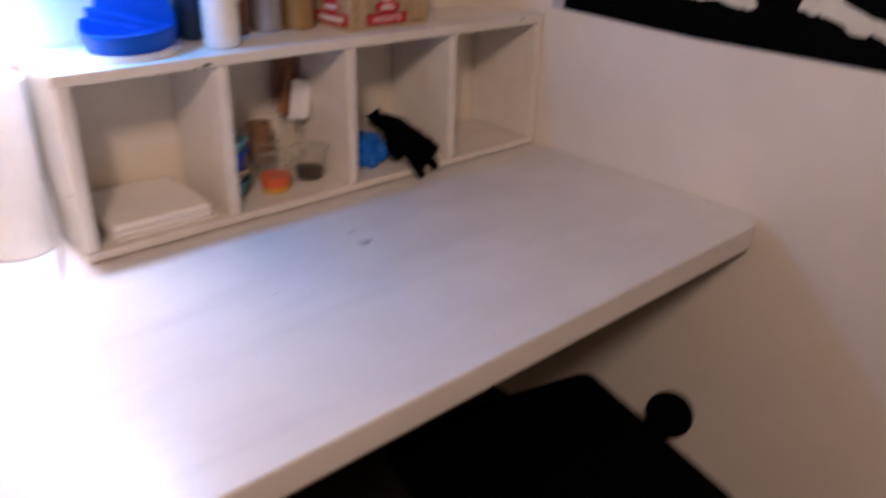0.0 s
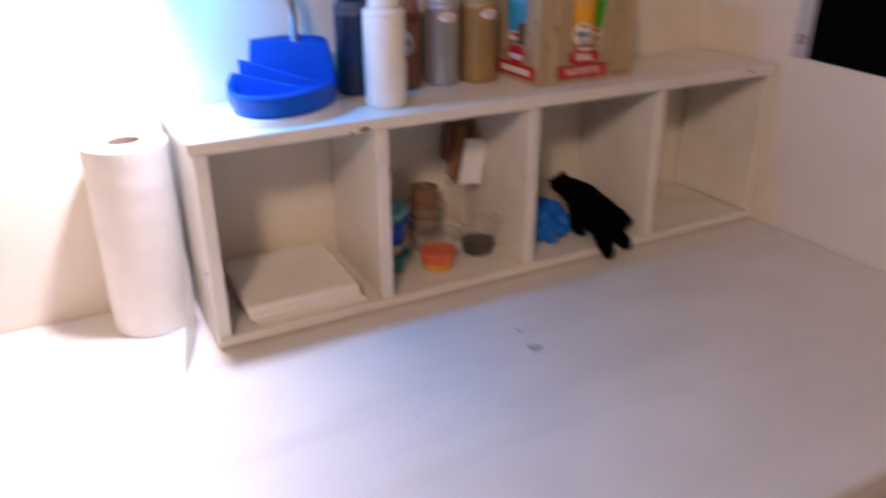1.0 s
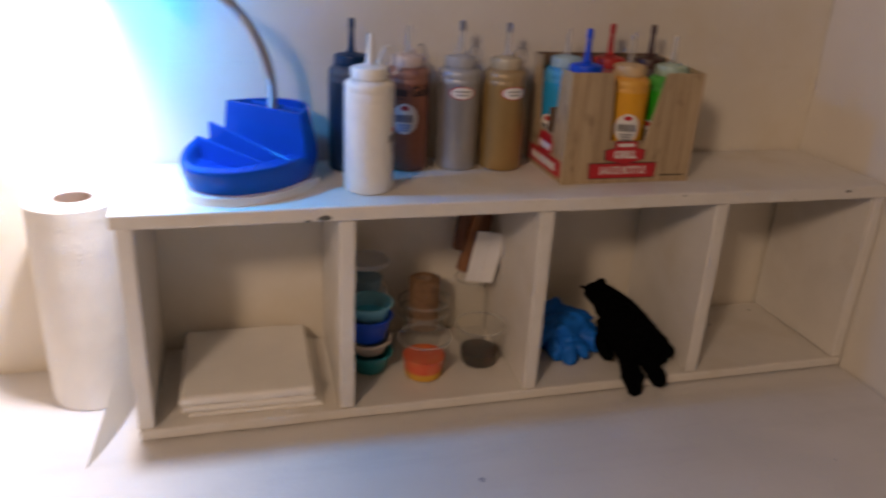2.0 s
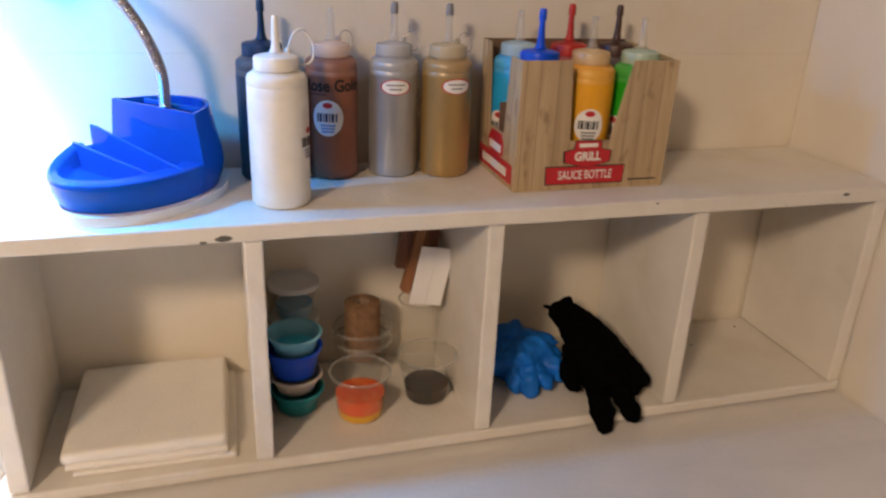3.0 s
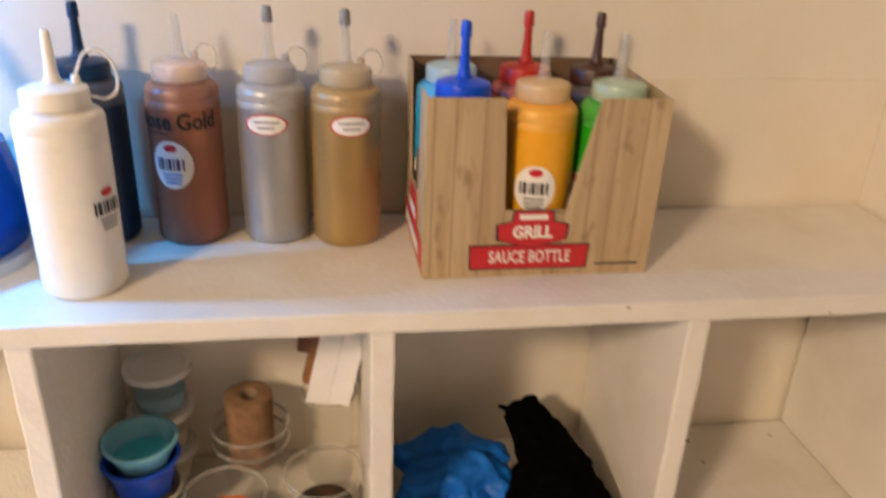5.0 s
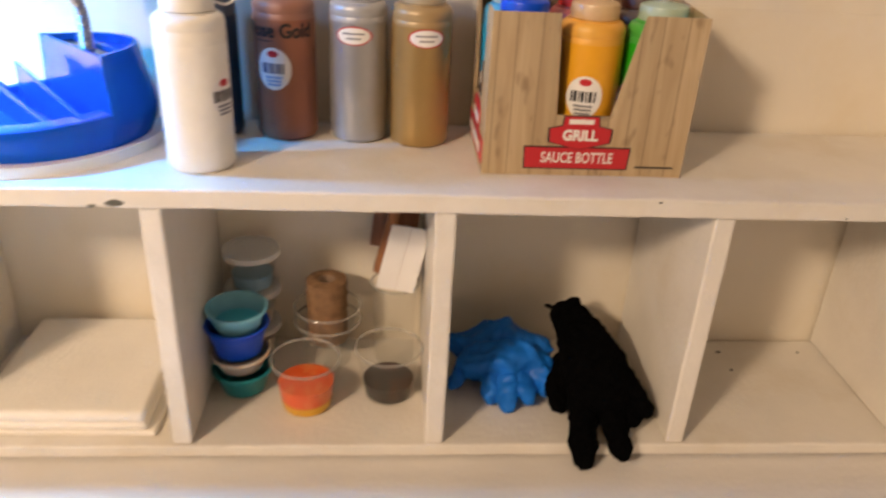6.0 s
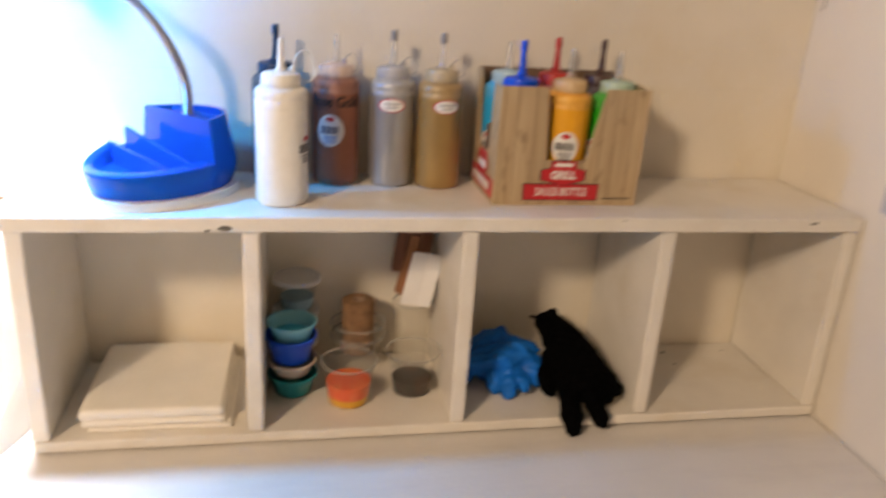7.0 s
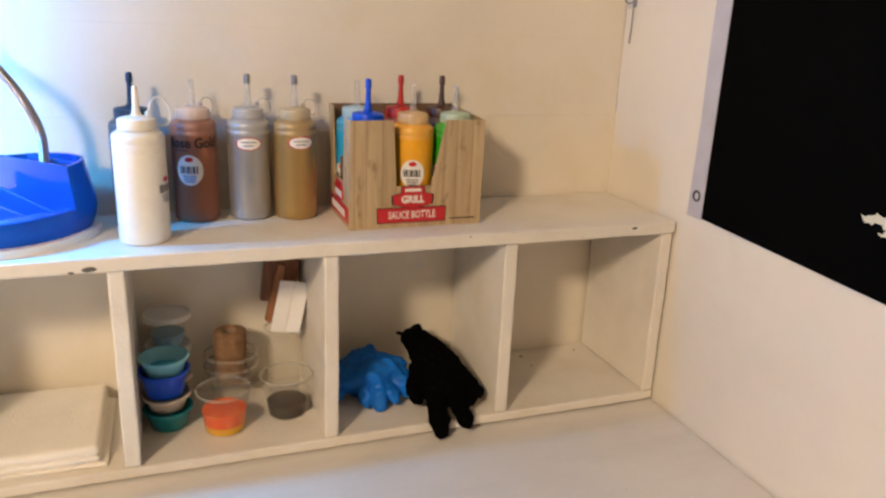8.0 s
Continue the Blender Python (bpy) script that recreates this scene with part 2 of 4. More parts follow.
def smooth_path(points, steps=8):
    pts = [Vector(p) for p in points]
    ext = [2 * pts[0] - pts[1], *pts, 2 * pts[-1] - pts[-2]]
    out = []
    for i in range(1, len(ext) - 2):
        for s in range(steps):
            t = s / steps
            a, b, c, d = ext[i - 1:i + 3]
            out.append(0.5 * ((2 * b) + (c - a) * t + (2 * a - 5 * b + 4 * c - d) * t * t + (3 * b - a - 3 * c + d) * t ** 3))
    return out + [pts[-1]]


def tube(points, radius, n=10, bm=None, closed=False):
    """A round bar along points; radius is a number or a function of 0..1."""
    bm = bm or bmesh.new()
    pts = [Vector(p) for p in points]
    rings, up = [], Vector((0.13, 0.2, 1)).normalized()
    for i, p in enumerate(pts):
        a = pts[i - 1] if (i or closed) else p
        b = pts[(i + 1) % len(pts)] if (i < len(pts) - 1 or closed) else p
        d = (b - a).normalized()
        s = d.cross(up)
        s = s.normalized() if s.length > 1e-4 else Vector((1, 0, 0))
        up = s.cross(d).normalized()
        r = radius(i / max(1, len(pts) - 1)) if callable(radius) else radius
        rings.append([bm.verts.new(p + r * (math.cos(2 * math.pi * k / n) * s + math.sin(2 * math.pi * k / n) * up)) for k in range(n)])
    pairs = list(zip(rings, rings[1:])) + ([(rings[-1], rings[0])] if closed else [])
    for a, b in pairs:
        for k in range(n):
            bm.faces.new((a[k], a[(k + 1) % n], b[(k + 1) % n], b[k]))
    if not closed:
        bm.faces.new(rings[0][::-1])
        bm.faces.new(rings[-1])
    return bm


def prism(outline, z0, z1, bm=None, taper=0.0):
    """An outline of (x, y) raised from z0 to z1; taper draws its top towards the middle."""
    bm = bm or bmesh.new()
    cx, cy = sum(p[0] for p in outline) / len(outline), sum(p[1] for p in outline) / len(outline)
    lo = [bm.verts.new((x, y, z0)) for x, y in outline]
    hi = [bm.verts.new((x + (cx - x) * taper, y + (cy - y) * taper, z1)) for x, y in outline]
    bm.faces.new(lo[::-1])
    bm.faces.new(hi)
    for k in range(len(outline)):
        j = (k + 1) % len(outline)
        bm.faces.new((lo[k], lo[j], hi[j], hi[k]))
    return bm


def cup_shell(outline, z0, z1, thick, floor, bm=None):
    """A hollow tray with the given outline: wall, rim and floor."""
    bm = bm or bmesh.new()
    cx, cy = sum(p[0] for p in outline) / len(outline), sum(p[1] for p in outline) / len(outline)

    def inner(p):
        d = Vector((cx - p[0], cy - p[1]))
        return Vector(p) + d.normalized() * thick
    lo = [bm.verts.new((*p, z0)) for p in outline]
    hi = [bm.verts.new((*p, z1)) for p in outline]
    hin = [bm.verts.new((*inner(p), z1)) for p in outline]
    lin = [bm.verts.new((*inner(p), floor)) for p in outline]
    n = len(outline)
    for k in range(n):
        j = (k + 1) % n
        for a, b in ((lo, hi), (hi, hin), (hin, lin)):
            bm.faces.new((a[k], a[j], b[j], b[k]))
    bm.faces.new(lo[::-1])
    bm.faces.new(lin)
    return bm


def plate(points, plane, depth0, depth1):
    """A flat shape raised out of a plane: plane 'y' takes (x, z), plane 'x' takes (y, z)."""
    bm = bmesh.new()
    def place(p, d):
        return (p[0], d, p[1]) if plane == "y" else (d, p[0], p[1])
    a = [bm.verts.new(place(p, depth0)) for p in points]
    b = [bm.verts.new(place(p, depth1)) for p in points]
    bm.faces.new(a)
    bm.faces.new(b[::-1])
    for k in range(len(points)):
        j = (k + 1) % len(points)
        bm.faces.new((a[k], a[j], b[j], b[k]))
    return bm


def lettering(text, size, squeeze=1.0, bold=0.0):
    """The built-in font as a flat bmesh, centred, in x and z."""
    cu = bpy.data.curves.new("lettering", "FONT")
    cu.body, cu.size, cu.align_x, cu.align_y = text, size, "CENTER", "CENTER"
    cu.resolution_u, cu.offset = 3, bold
    ob = new("lettering", cu)
    me = ob.to_mesh()
    bm = bmesh.new()
    bm.from_mesh(me)
    ob.to_mesh_clear()
    bpy.data.objects.remove(ob)
    bpy.data.curves.remove(cu)
    for v in bm.verts:
        v.co = Vector((v.co.x * squeeze, 0, v.co.y))
    return bm


def wrapped(bm, radius, angle, height, depth=0.0004):
    """Lays a flat (x, z) bmesh round an upright cylinder, facing the angle, and gives it a little thickness."""
    bmesh.ops.triangulate(bm, faces=bm.faces)
    for _ in range(3):
        long = [e for e in bm.edges if abs(e.verts[0].co.x - e.verts[1].co.x) > 0.005]
        if long:
            bmesh.ops.subdivide_edges(bm, edges=long, cuts=1)
            bmesh.ops.triangulate(bm, faces=bm.faces)
    for v in bm.verts:
        a = radians(angle) + v.co.x / radius
        v.co = Vector(((radius + depth) * math.cos(a), (radius + depth) * math.sin(a), height + v.co.z))
    return bm


def disc(rx, rz, cx=0.0, cz=0.0, n=28):
    bm = bmesh.new()
    bm.faces.new([bm.verts.new((cx + rx * math.cos(2 * math.pi * k / n), 0, cz + rz * math.sin(2 * math.pi * k / n))) for k in range(n)])
    return bm


def flat(points):
    bm = bmesh.new()
    bm.faces.new([bm.verts.new((x, 0, z)) for x, z in points])
    return bm


def rect(x0, z0, x1, z1):
    return flat([(x0, z0), (x1, z0), (x1, z1), (x0, z1)])


# ---------- the setting ----------
WALL_Y, WALL_X, DESK_Z, SHELF_TOP = 0.2, 1.043, 0.75, 1.05
FLOOR_Z, CEIL_Z, WEST, SOUTH = 0.0, 2.45, -1.9, -3.2

part("floor", slab(WEST, SOUTH, -0.1, WALL_X, WALL_Y, FLOOR_Z), CARPET)
tagged(bpy.data.objects["floor"], "dark carpeted floor under the desk", "floor", kind="structure")
# the ceiling and the west and south walls are unseen; their dark tone limits fill
part("ceiling", slab(WEST, SOUTH, CEIL_Z, WALL_X, WALL_Y, CEIL_Z + 0.1), ROOM_DIM)
tagged(bpy.data.objects["ceiling"], "unseen ceiling, tan darkened to cut bounced light", "ceiling", kind="structure")
wall_north = thing("wall_north", 0, WALL_Y, 0, "cream painted panelled wall behind the desk", "wall", kind="structure")
part("wall_core", slab(WEST - 0.1, 0.012, -0.1, WALL_X + 0.1, 0.1, CEIL_Z + 0.1), PAINT_WALL, wall_north)
for z0, z1, back in ((0, 1.1830, 0.0), (1.1830, 1.3055, 0.0005), (1.3055, 1.79, 0.0010), (1.79, CEIL_Z, 0.0015)):
    part("wall_panel", slab(WEST, back, z0, WALL_X, 0.0115, z1, 0.0004, 2), PAINT_WALL, wall_north)
wall_east = tagged(part("wall_east", slab(WALL_X, SOUTH, -0.1, WALL_X + 0.1, WALL_Y, CEIL_Z + 0.1), PAINT_SIDE), "cream painted side wall at the desk's end", "wall", kind="structure")
tagged(part("wall_west", slab(WEST - 0.1, SOUTH, -0.1, WEST, WALL_Y, CEIL_Z + 0.1), ROOM_DIM), "unseen wall, tan darkened to cut bounced light", "wall", kind="structure")
tagged(part("wall_south", slab(WEST - 0.1, SOUTH - 0.1, -0.1, WALL_X + 0.1, SOUTH, CEIL_Z + 0.1), ROOM_DIM), "unseen wall, tan darkened to cut bounced light", "wall", kind="structure")


# ---------- desk ----------
def make_desk():
    desk = thing("desk", 0, 0, 0, "white painted wooden desk with scuffed top and rounded corner", "desk")
    r, x1, y0 = 0.05, WALL_X - 0.004, -0.588
    outline = [(-1.25, y0), *[(x1 - r + r * math.sin(radians(a)), y0 + r - r * math.cos(radians(a))) for a in range(0, 91, 10)], (x1, WALL_Y - 0.002), (-1.25, WALL_Y - 0.002)]
    bm = prism(outline, DESK_Z - 0.045, DESK_Z)
    rim = [e for e in bm.edges if abs(e.verts[0].co.z - e.verts[1].co.z) < 1e-5 and max(e.verts[0].co.y, e.verts[1].co.y) < 0.1]
    bmesh.ops.bevel(bm, geom=rim, offset=0.007, segments=3, affect="EDGES", profile=0.5)
    part("desktop", bm, PAINT_DESK, desk)
    part("batten", slab(-1.2, -0.54, DESK_Z - 0.098, 0.36, -0.505, DESK_Z - 0.0455, 0.002, 1), WOOD_RAW, desk, "bare brown wooden batten")
    for x, y in ((-1.2, -0.52), (-1.2, 0.12), (0.96, 0.12)):
        part("leg", slab(x, y, 0, x + 0.06, y + 0.06, DESK_Z - 0.0455, 0.003, 1), PAINT_DESK, desk)
    rnd = random.Random(5)
    for cx, cy, s, n in ((0.394, -0.197, 0.012, 9), (0.402, -0.147, 0.007, 4), (0.18, -0.26, 0.003, 2), (0.92, -0.47, 0.003, 2), (0.86, -0.2, 0.003, 2), (0.62, -0.33, 0.004, 2)):
        for _ in range(n):
            a, q = rnd.uniform(0, 6.3), rnd.uniform(0, s * 0.7)
            px, py, k = cx + q * math.cos(a), cy + q * math.sin(a), rnd.uniform(0.3, 0.6) * s
            pts = [(px + k * rnd.uniform(0.6, 1.2) * math.cos(2 * math.pi * j / 9), py + k * rnd.uniform(0.5, 1.0) * math.sin(2 * math.pi * j / 9)) for j in range(9)]
            part("paint_chip", prism(pts, DESK_Z, DESK_Z + 0.0003 + 0.0002 * rnd.random()), SMUDGE, desk, "dark scuffed mark")
    return desk


make_desk()


# ---------- pigeonhole shelf ----------
POSTS = (0.0135, 0.2605, 0.5155, 0.7705, 1.0285)


def make_shelf():
    w, t, d = 1.038, 0.018, WALL_Y - 0.003
    shelf = thing("cubby_shelf", 0, 0, DESK_Z, "white painted wooden pigeonhole shelf with four open compartments on the desk", "shelf")
    H = SHELF_TOP - DESK_Z
    rnd = random.Random(3)

    def board(name, *c):
        bm = slab(*c, 0.0022, 2)
        bmesh.ops.subdivide_edges(bm, edges=[e for e in bm.edges if e.calc_length() > 0.21], cuts=36 if c[3] - c[0] > 0.5 else 9, use_grid_fill=True)
        off = rnd.uniform(0, 50)
        for v in bm.verts:
            q = Vector((v.co.x * 22 + off, v.co.y * 22, v.co.z * 22))
            if v.co.y < 0.02:
                v.co += Vector((noise.noise(q), 1.2 * noise.noise(q * 2.1), noise.noise(q + Vector((9, 2, 4))) * (0.8 if v.co.z > 0.01 else 0))) * 0.0011
        part(name, bm, PAINT_SHELF, shelf)
    board("top_board", -0.001, -0.002, H - t, w, d, H)
    board("bottom_board", 0.005, 0.0, 0.0036, w, d, t)
    for x in (0.008, 0.25, 0.51, 0.76, 1.0):
        part("shim", slab(x, 0.012, 0.0, x + 0.028, 0.16, 0.0034), PAINT_SHELF, shelf)
    for i, x in enumerate(POSTS):
        board("side_board" if i in (0, 4) else "divider", x - 0.0095, 0.0015, t + 0.0011, x + 0.0095, d - 0.001, H - t - 0.0004)
    # chips in the paint of the front edge
    for cx, cz, rx in ((0.2335, H - 0.013, 0.0085), (0.214, H - 0.016, 0.004), (0.966, H - 0.006, 0.005), (0.705, H - 0.003, 0.002), (0.88, H - 0.015, 0.0015)):
        pts = [(cx + rx * rnd.uniform(0.7, 1.1) * math.cos(2 * math.pi * k / 10), cz + rx * 0.42 * rnd.uniform(0.6, 1.1) * math.sin(2 * math.pi * k / 10)) for k in range(10)]
        part("paint_chip", plate(pts, "y", -0.0024, -0.0015), CHIP, shelf, "grey chip in the paint")
    for cx, cy, rx in ((0.885, 0.17, 0.004), (0.887, 0.132, 0.003), (0.99, 0.17, 0.0025)):
        pts = [(cx + rx * rnd.uniform(0.6, 1.1) * math.cos(2 * math.pi * k / 9), cy + rx * rnd.uniform(0.4, 0.8) * math.sin(2 * math.pi * k / 9)) for k in range(9)]
        part("speck", prism(pts, t, t + 0.0005), CHIP, shelf, "dark brown speck")
    for y, z in ((0.0011, 0.11),):
        part("nail_head", slab(0.0034, 0.02, z, 0.0041, 0.025, z + 0.004), CHIP, shelf)
    return shelf


make_shelf()


# ---------- squeeze bottles ----------
def speech_label(bottle, r, angle, z):
    out = [(0.0160 * math.cos(a), 0.0078 * math.sin(a)) for a in (2 * math.pi * k / 24 for k in range(24))]
    tail = [(x, y) if abs(math.atan2(y, x) + 1.4) > 0.14 else (x, -0.0122) for x, y in out]
    part("label_border", wrapped(flat([(x * 1.12, y * 1.14) for x, y in tail]), r, angle, z, 0.0003), RED_PRINT, bottle, "red-edged speech-bubble sticker")
    face = part("label", wrapped(flat(tail), r, angle, z, 0.0006), WHITE_PRINT, bottle, "white speech-bubble sticker")
    for dz, w in ((0.0022, 0.0105), (-0.0024, 0.007)):
        part("print_bar", wrapped(rect(-w, dz - 0.0008, w, dz + 0.0008), r, angle, z, 0.0009), GREY_PRINT, face)


def round_label(bottle, r, angle, z, rr=0.0185, blue=False):
    face = part("label", wrapped(disc(rr * 0.95, rr * 1.1), r, angle, z, 0.0004), WHITE_PRINT, bottle, "round white sticker")
    part("label_mark", wrapped(disc(0.0055, 0.0032, 0.0, rr * 0.78), r, angle, z, 0.0007), RED_PRINT, face, "red oval mark")
    ink = NAVY_PRINT if blue else BLACK_PRINT
    for x, w in ((-0.0112, 0.0009), (-0.0078, 0.0015), (-0.0042, 0.0006), (-0.0012, 0.0014), (0.0022, 0.0007), (0.0056, 0.0015), (0.0096, 0.0009)):
        part("print_bar", wrapped(rect(x - w, -0.0042, x + w, 0.0056), r, angle, z, 0.0007), ink, face)
    for dz in (-0.008, -0.0115, -0.015):
        w = 0.010 + dz * 0.2
        part("print_bar", wrapped(rect(-w, dz - 0.0011, w, dz + 0.0011), r, angle, z, 0.0007), BLUE_PRINT if blue else GREY_PRINT, face)


def make_bottle(x, y, z, paint, label, cap=MILKY, nozzle=MILKY, tip=None, turn=0.0, strap=True, lean=0.0, tone=0.45, r=0.0295, level=0.118, metal=0.0):
    bottle = thing("squeeze_bottle", x, y, z, label, "bottle", "squeeze bottles")
    bottle.matrix_world = pose(x, y, z, lean, 0, turn)
    rc = r * 0.735
    fill = material("paint_" + "_".join(label.split()[:2]), paint, tone, metal, scale=50, vary=0.04, bump=0.01, fine=300, coat=0.08)
    b = [(0, 0.0015), (r - 0.006, 0.0), (r - 0.002, 0.0015), (r, 0.005), (r, 0.018), (r - 0.0004, 0.022), (r, 0.027), (r, level)]
    part("body", lathe([*b, (r - 0.001, level), (0, level)], 44), fill, bottle, smooth=True)
    upper = material("film_" + "_".join(label.split()[:2]), [0.92 * c + 0.05 for c in paint], tone, metal * 0.3, scale=90, vary=0.025, bump=0.01, coat=0.08)
    part("shoulder", lathe([(r - 0.0002, level), (r - 0.0002, 0.1225), (r - 0.0007, 0.1232), (r - 0.0003, 0.1240), (r - 0.0003, 0.1295), (r - 0.0014, 0.1328), (r - 0.0038, 0.1350), (rc + 0.0016, 0.1358), (rc + 0.0014, 0.1372), (0, 0.1374)], 44), upper, bottle, smooth=True)
    lid = part("cap", lathe([(rc - 0.001, 0.1376), (rc, 0.138), (rc, 0.1485), (rc - 0.0008, 0.1505), (rc - 0.003, 0.1515), (rc - 0.0042, 0.151), (rc - 0.0058, 0.1516), (0.009, 0.1535), (0, 0.154)], 44), cap, bottle, smooth=True)
    part("nozzle", lathe([(0.0070, 0.1542), (0.0050, 0.1572), (0.0041, 0.163), (0.0030, 0.186), (0.0025, 0.1885), (0, 0.189)], 20), nozzle, lid, smooth=True)
    if tip:
        part("tip_cap", lathe([(0.0, 0.1965), (0.0032, 0.196), (0.0040, 0.194), (0.0044, 0.184), (0.0036, 0.1835)], 18), tip, lid, smooth=True)
    if strap:
        big = cap is WHITE_CAP
        pts = smooth_path([(0.0145, 0.004, 0.1565), (0.022, 0.003, 0.172), (0.033, 0.002, 0.1725), (0.0405, 0.001, 0.160), (0.0395, 0, 0.146), (0.032, 0, 0.1405), (rc, 0, 0.143)] if big else [(0.0145, 0.004, 0.1565), (0.021, 0.003, 0.163), (0.030, 0.002, 0.160), (0.0325, 0.001, 0.150), (0.029, 0, 0.1425), (rc, 0, 0.143)], 6)
        part("strap", tube(pts, 0.0011 if big else 0.0008, 7), cap if big else SOFT, lid, smooth=True)
        part("strap_stub", lathe([(0.0032, 0.151), (0.0032, 0.156), (0.0024, 0.1575), (0, 0.1575)], 12, None, 0.0145, 0.004), cap, lid, smooth=True)
    return bottle


TIP_GREY = material("grey_tip", (0.22, 0.22, 0.24), 0.5)
TIP_NAVY = material("navy_plastic", (0.004, 0.03, 0.085), 0.35, spec=0.25)
TIP_BLUE = material("deep_blue_plastic", (0.001, 0.075, 0.68), 0.35, spec=0.25)
TIP_RED = material("red_plastic", (0.46, 0.025, 0.02), 0.4, spec=0.3)
TIP_BROWN = material("brown_plastic", (0.06, 0.022, 0.015), 0.4)
WHITE_CAP = material("white_cap", (0.86, 0.84, 0.8), 0.4, vary=0.02)
Z = SHELF_TOP
white = make_bottle(0.2945, 0.061, Z, (0.86, 0.83, 0.77), "white paint squeeze bottle with a white nozzle cap", WHITE_CAP, WHITE_CAP, None, 20, r=0.0302, level=0.112)
round_label(white, 0.0302, -45, 0.068, 0.015)
make_bottle(0.2865, 0.155, Z, (0.003, 0.022, 0.07), "navy blue paint squeeze bottle with a dark nozzle", TIP_NAVY, TIP_NAVY, TIP_NAVY, -20, strap=False)
rose = make_bottle(0.3615, 0.155, Z, (0.30, 0.115, 0.07), "rose gold paint squeeze bottle with a clear nozzle", CAP_ROSE, SOFT, None, 30, metal=0.25)
round_label(rose, 0.0295, -137, 0.0725, 0.0185, True)
part("handwriting", wrapped(lettering("Rose Gold", 0.0185, 0.86, 0.0005), 0.0295, -127, 0.108, 0.0006), BLACK_PRINT, rose, "black handwritten marker words")
part("underline", wrapped(rect(-0.026, -0.0098, -0.006, -0.0088), 0.0295, -126, 0.108, 0.0006), BLACK_PRINT, rose, "black marker underline")
silver = make_bottle(0.433, 0.153, Z, (0.40, 0.405, 0.42), "silver paint squeeze bottle with a sticker", CAP_SILVER, SOFT, TIP_GREY, 15, tone=0.34, r=0.0286, metal=0.55)
speech_label(silver, 0.0286, -112, 0.1065)
gold = make_bottle(0.4945, 0.143, Z, (0.40, 0.26, 0.10), "gold paint squeeze bottle with a sticker", CAP_GOLD, SOFT, TIP_GREY, 15, tone=0.34, metal=0.4)
speech_label(gold, 0.0295, -98, 0.1085)

# six bottles in the card carrier
BX0, BX1, BY0, BY1 = 0.5505, 0.7395, 0.052, 0.182
CARD = 0.0012
bz = Z + CARD + 0.0004
sky = make_bottle(0.5835, 0.1485, bz, (0.003, 0.37, 0.76), "light blue paint squeeze bottle in the carrier", CAP_SKY, SOFT, None, 10, strap=False)
round_label(sky, 0.0295, -160, 0.055, 0.018)
make_bottle(0.5822, 0.0825, bz, (0.015, 0.03, 0.40), "dark blue paint squeeze bottle with a blue nozzle", TIP_BLUE, TIP_BLUE, TIP_BLUE, 0, strap=False)
make_bottle(0.6475, 0.1485, bz, (0.33, 0.03, 0.025), "red paint squeeze bottle with a red nozzle", TIP_RED, TIP_RED, TIP_RED, 25, strap=False)
orange = make_bottle(0.6460, 0.0845, bz, (0.82, 0.385, 0.018), "orange paint squeeze bottle with a clear nozzle", CAP_ORANGE, SOFT, None, -10, strap=False)
round_label(orange, 0.0295, -95, 0.072, 0.0175)
make_bottle(0.7100, 0.1475, bz, (0.05, 0.02, 0.014), "brown paint squeeze bottle with a brown nozzle", TIP_BROWN, TIP_BROWN, TIP_BROWN, 20, strap=False)
green = make_bottle(0.7080, 0.0835, bz, (0.008, 0.38, 0.012), "green paint squeeze bottle with a pale nozzle", CAP_GREEN, SOFT, None, -15, strap=False)
round_label(green, 0.0295, -150, 0.06, 0.0175)


